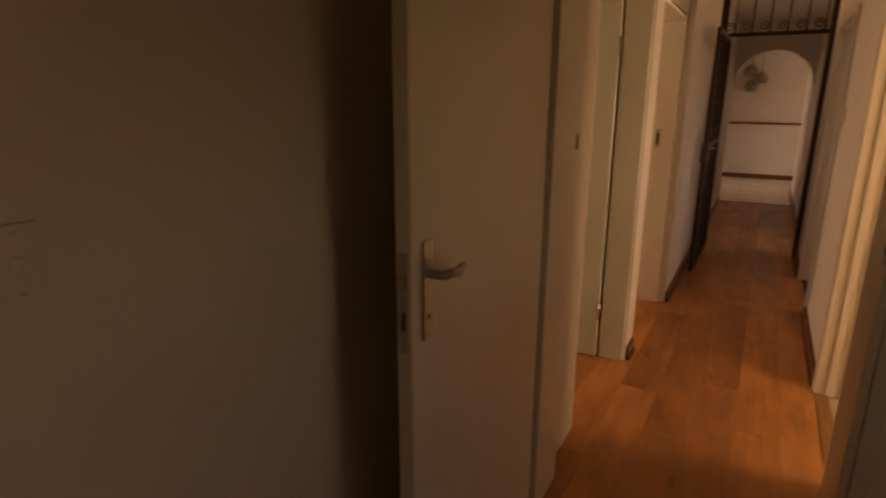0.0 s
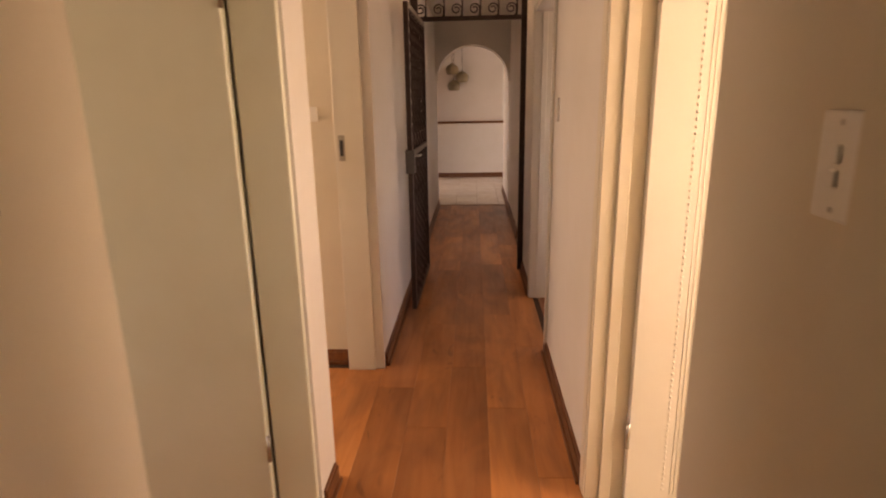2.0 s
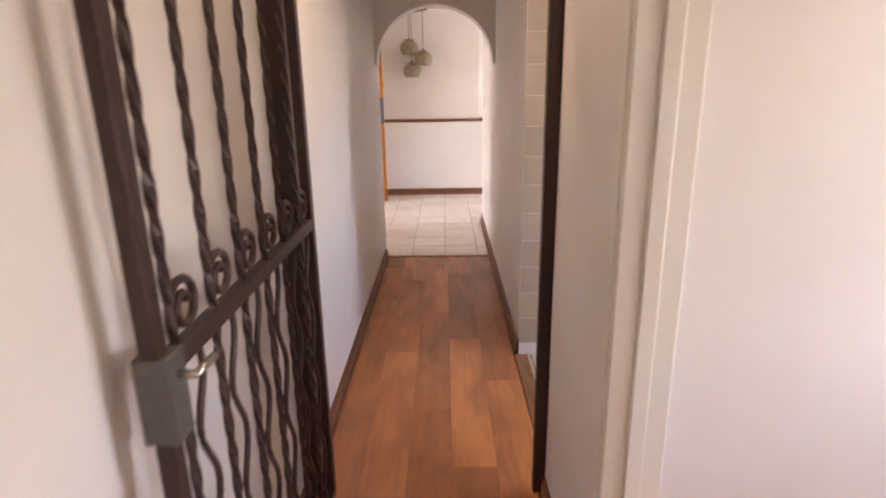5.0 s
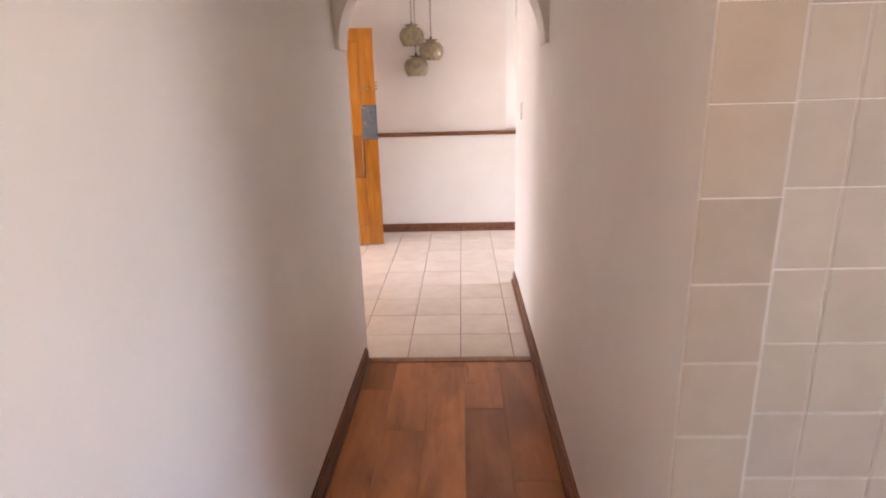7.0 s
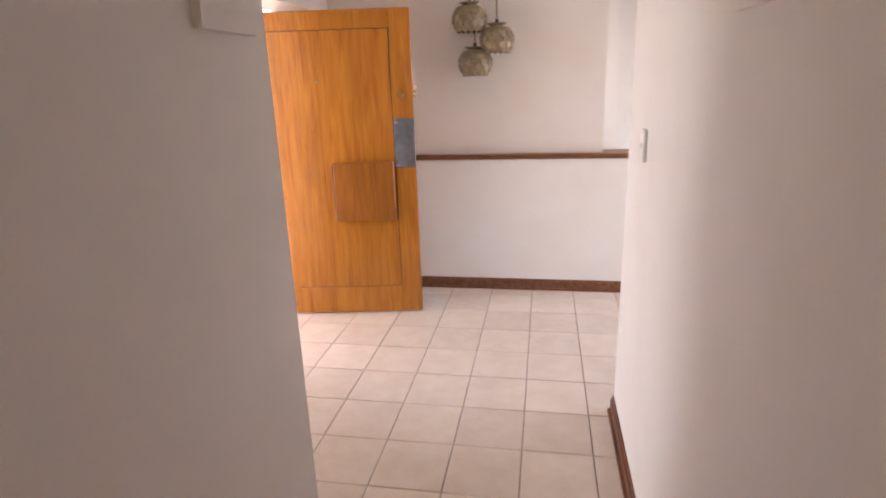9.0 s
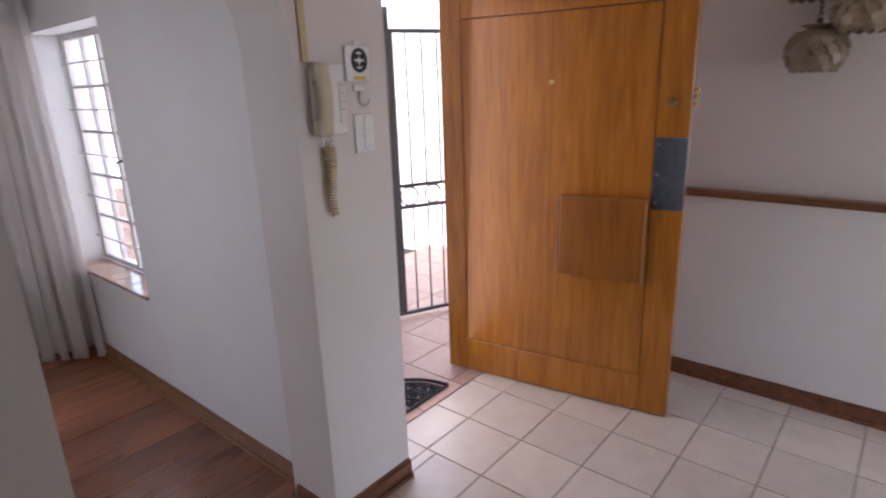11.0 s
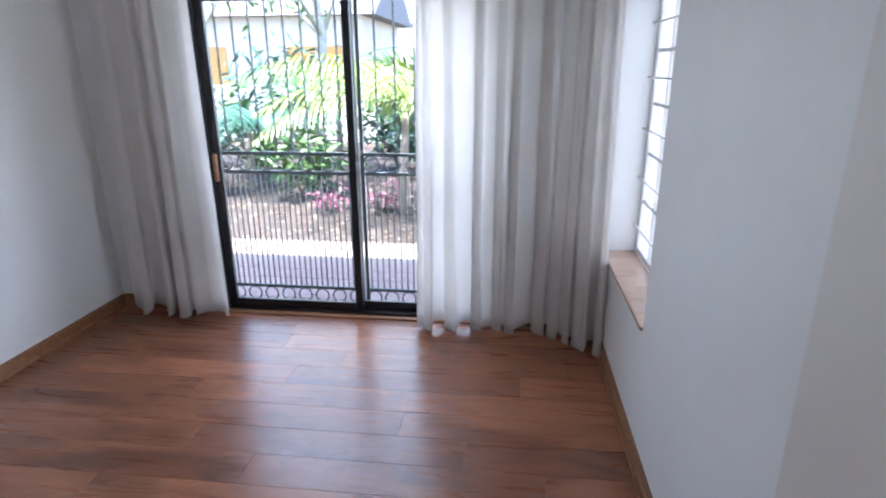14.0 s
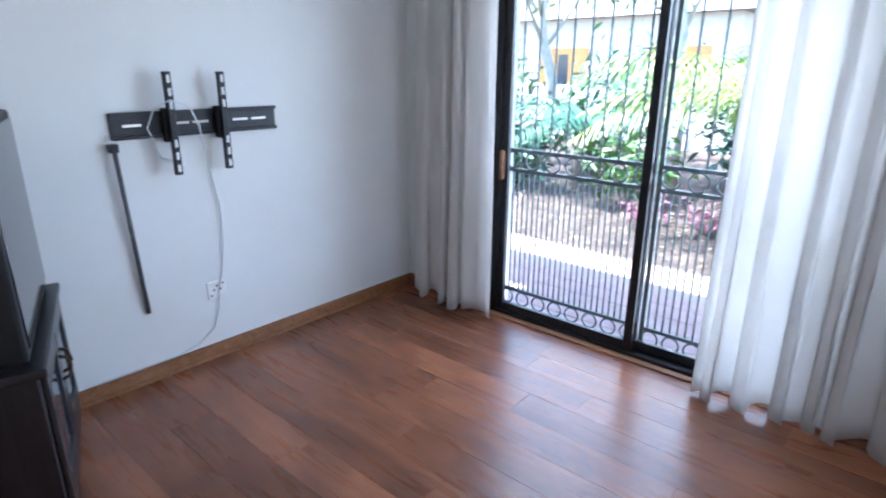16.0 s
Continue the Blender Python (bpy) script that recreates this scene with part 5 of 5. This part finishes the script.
GZ = -0.14
for i, (x, y, r, h, n, mt, lab, sz) in enumerate((
        (-8.2, -4.2, 0.8, 1.2, 420, M_LEAF2, "bluish-green broad-leaved shrub in the bed", 0.2),
        (-8.1, -2.4, 0.8, 1.0, 460, M_LEAF1, "mid-green leafy shrub in the bed", 0.17),
        (-9.2, -0.7, 0.9, 1.3, 420, M_LEAF2, "tall bluish-green shrub in the bed", 0.18),
        (-8.4, 1.9, 0.8, 1.1, 420, M_LEAF1, "mid-green leafy shrub in the bed", 0.16),
        (-9.6, -3.6, 1.0, 1.4, 380, M_LEAF1, "tall green shrub by the garden wall", 0.2),
        (-10.4, -1.4, 1.1, 1.6, 420, M_LEAF2, "tall bluish shrub by the garden wall", 0.22),
        (-10.4, 0.4, 1.1, 1.7, 420, M_LEAF1, "tall green shrub by the garden wall", 0.2),
        (-10.2, 2.4, 1.1, 2.0, 500, M_LEAF2, "tall bluish shrub by the garden wall", 0.2),
        (-8.9, -5.2, 1.0, 1.5, 420, M_LEAF2, "bluish-green shrub in the bed", 0.2),
        (-12.6, -8.2, 1.3, 2.4, 420, M_LEAF1, "tall green shrub in front of the neighbouring house", 0.26),
        (-12.4, -4.4, 1.3, 2.3, 420, M_LEAF2, "tall bluish shrub in front of the neighbouring house", 0.26),
        (-12.8, -2.0, 1.3, 2.1, 420, M_LEAF1, "tall green shrub in front of the garden wall", 0.26),
        (-7.3, -1.1, 0.4, 0.42, 150, M_PINK, "low pink-leaved flowering plant", 0.09),
        (-7.2, -1.75, 0.35, 0.35, 120, M_PINK, "low pink-leaved flowering plant", 0.08))):
    shrub((x, y, GZ), r, h, n, mt, lab, sz, i + 3)
palm((-7.1, -0.75, GZ), 1.35, 16, 1.9, M_LEAF3, "arching yellow-green palm beside the terrace", 5)
palm((-8.6, -3.4, GZ), 0.9, 12, 1.5, M_LEAF2, "bluish arching palm in the bed", 6)
palm((-9.6, -2.3, GZ), 1.6, 13, 1.9, M_LEAF1, "green arching palm in the bed", 9)
tree((-10.8, -3.0, GZ), 5.5, M_LEAF1, "pale-trunked garden tree with a loose crown", 1)
tree((-12.0, 1.4, GZ), 6.0, M_LEAF2, "pale-trunked garden tree with a loose crown", 2)
tree((-10.2, -5.0, GZ), 5.0, M_LEAF1, "pale-trunked garden tree with a loose crown", 3)

bm = bmesh.new()
box(bm, -14.2, -14.0, -14, 12, -0.14, 1.2)
structure("garden_wall", bm, M_GARDENWALL, "plastered boundary wall behind the planting", "wall")
# neighbouring house over the wall
hs = thing("house", pose(-22, -9.2, GZ), "cream neighbouring house with a grey pitched roof", "house")
b = bmesh.new()
box(b, -3, 3, -5, 5, 0, 3.4)
part("wall", b, M_FAR, hs)
b = bmesh.new()
v = [b.verts.new(p) for p in ((-3.5, -5.5, 3.3), (3.5, -5.5, 3.3), (3.5, 5.5, 3.3), (-3.5, 5.5, 3.3), (0, -5.5, 5.2), (0, 5.5, 5.2))]
for f in ((0, 1, 4), (1, 2, 5, 4), (2, 3, 5), (3, 0, 4, 5), (3, 2, 1, 0)):
    b.faces.new([v[i] for i in f])
part("roof", b, M_ROOFT, hs)
for y in (-0.5, 3.4):
    b = bmesh.new()
    rbox(b, 3.0, 3.06, y - 0.9, y + 0.9, 0.9, 2.4, 0.01)
    wnd = part("window", b, M_ORANGE, hs, "orange-brown wooden window")
    b = bmesh.new()
    box(b, 3.06, 3.065, y - 0.2, y + 0.2, 1.1, 2.2)
    part("pane", b, M_CABGLASS, wnd)

# fallen leaves on the bed
bm = bmesh.new()
rl = random.Random(11)
for i in range(1500):
    m = Matrix.Translation((rl.uniform(-9.0, -5.7), rl.uniform(-4.5, 3.0), GZ + 0.01)) @ Euler((rl.uniform(-0.3, 0.3), rl.uniform(-0.3, 0.3), rl.uniform(0, 6.28))).to_matrix().to_4x4()
    leaf_card(bm, m, rl.uniform(0.06, 0.14), 0.05, 0.2, 2)
tagged(part("fallen_leaves", bm, leafy("dry_leaf", (0.10, 0.06, 0.035), (0.32, 0.24, 0.16))), "dry brown leaves scattered on the soil", "leaves", "", "stuff")

# ---- planks and tiles ----
PIECES = {}


def piece(name, sx, sy, sz, mat, parent, m, c=0.0025):
    """A chamfered slab, its top at z 0, sharing its mesh with pieces of the same size."""
    key = (name, round(sx, 3), round(sy, 3), sz, mat.name)
    if key not in PIECES:
        lo = [(-sx / 2, -sy / 2), (sx / 2, -sy / 2), (sx / 2, sy / 2), (-sx / 2, sy / 2)]
        hi = [(x - math.copysign(c, x), y - math.copysign(c, y)) for x, y in lo]
        vs = [(x, y, -sz) for x, y in lo] + [(x, y, -c * 0.6) for x, y in lo] + [(x, y, 0.0) for x, y in hi]
        fs = [(8, 9, 10, 11)] + [(i + k, (i + 1) % 4 + k, (i + 1) % 4 + k + 4, i + k + 4) for k in (0, 4) for i in range(4)]
        me = bpy.data.meshes.new(name)
        me.from_pydata(vs, [], fs)
        me.materials.append(mat)
        PIECES[key] = me
    ob = new(name, PIECES[key])
    ob.parent = parent
    ob.matrix_basis = m
    return ob


def planks(parent, x0, x1, y0, y1, seed, mat, width=0.192, length=1.26):
    rnd = random.Random(seed)
    k = math.floor(x0 / width)
    while k * width < x1:
        a, b = max(k * width, x0), min((k + 1) * width, x1)
        y = y0 - rnd.random() * length
        while y < y1:
            c, d = max(y, y0), min(y + length, y1)
            if d - c > 0.03 and b - a > 0.015:
                piece("plank", b - a - 0.0007, d - c - 0.0007, 0.006, mat, parent, pose((a + b) / 2, (c + d) / 2, rnd.uniform(-0.0003, 0.0003)), 0.0009)
            y += length
        k += 1


def tiles(parent, x0, x1, y0, y1, ox, oy, s, mat, seed, gap=0.007, sy=0.0):
    sy = sy or s
    rnd = random.Random(seed)
    i0, j0 = math.floor((x0 - ox) / s), math.floor((y0 - oy) / sy)
    for i in range(i0, math.ceil((x1 - ox) / s)):
        for j in range(j0, math.ceil((y1 - oy) / sy)):
            a, b = max(ox + i * s, x0), min(ox + (i + 1) * s, x1)
            c, d = max(oy + j * sy, y0), min(oy + (j + 1) * sy, y1)
            if b - a > 0.02 and d - c > 0.02:
                piece("tile", b - a - gap, d - c - gap, 0.006, mat, parent, pose((a + b) / 2, (c + d) / 2, rnd.uniform(-0.0005, 0.0005)))


wood = bpy.data.objects["floor_corridor"]
planks(wood, 0.0, 0.96, -11.5, -0.02, 1, M_LAM)
planks(wood, -0.4, 0.0, -11.5, -5.15, 2, M_LAM)
planks(wood, -1.6, -0.4, -7.7, -6.3, 7, M_LAM)
planks(wood, -1.6, -0.4, -6.2, -5.08, 4, M_LAM)
planks(bpy.data.objects["floor_lounge"], -3.79, -0.958, -2.18, 1.115, 5, M_LAM_DIM)
planks(bpy.data.objects["floor_lounge"], -0.958, -0.15, -2.18, 0.0, 6, M_LAM_DIM)
foyer = bpy.data.objects["floor_foyer"]
OX, OY, SX_T, SY_T = 0.239, 0.034, 0.3135, 0.3187
for x0, x1, y0, y1 in ((-0.958, 3.3, 0.02, OY + 5 * SY_T), (-1.23, 3.3, OY + 5 * SY_T, OY + 8 * SY_T), (-0.958, 3.3, OY + 8 * SY_T, 3.056),
                       (-1.23, -0.958, 1.445, OY + 5 * SY_T), (-1.23, -0.958, OY + 8 * SY_T, 2.78)):
    tiles(foyer, x0, x1, y0, y1, OX, OY, SX_T, M_TILE, 1, gap=0.005, sy=SY_T)
tiles(foyer, 1.28, 3.3, 3.056, 5.0, 0.239, 0.034, 0.3135, M_TILE, 3, sy=0.3187)
tiles(bpy.data.objects["floor_kitchen"], 1.03, 2.8, -3.38, -1.94, 1.06, -2.06, 0.25, M_TILE, 4)
tiles(bpy.data.objects["floor_kitchen"], 1.15, 2.8, -1.82, -0.4, 1.06, -2.06, 0.25, M_TILE, 9)
# glazed wall tiles of the kitchen doorway
wk = bpy.data.objects["wall_kitchen_return"]
we = bpy.data.objects["wall_corridor_right_far"]
TP = 0.158
for j in range(15):
    z = 0.073 + (j - 0.5) * TP + 0.004
    for i in range(4):
        x0, x1 = max(1.157, 1.127 + TP * i), min(1.64, 1.127 + TP * (i + 1))
        if z > 0.05:
            piece("tile", x1 - x0 - 0.002, TP - 0.002, 0.006, M_WTILE, wk, pose((x0 + x1) / 2, -1.9415, z, 90, 0, 0), 0.0015)
    if 0.05 < z < 2.1:
        piece("tile", 0.141, TP - 0.002, 0.006, M_WTILE, we, pose(1.0625, -2.0215, z, 90, 0, 0), 0.0015)
# porch tiles and terrace bricks
tiles(bpy.data.objects["floor_porch"], -3.3, -1.235, 1.405, 4.4, -1.33, 1.53, 0.33, M_PORCH, 6, gap=0.004)
rb = random.Random(8)
brick_parent = bpy.data.objects["pavement_terrace"]
for i in range(5):
    for j in range(25):
        x, y = -4.09 - i * 0.212, -3.25 + j * 0.21 + (0.105 if i % 2 else 0)
        piece("brick", 0.204, 0.2, 0.05, M_PAVER, brick_parent, pose(x, y, -0.07 + rb.uniform(-0.003, 0.003), 0, 0, rb.uniform(-0.6, 0.6)), 0.006)
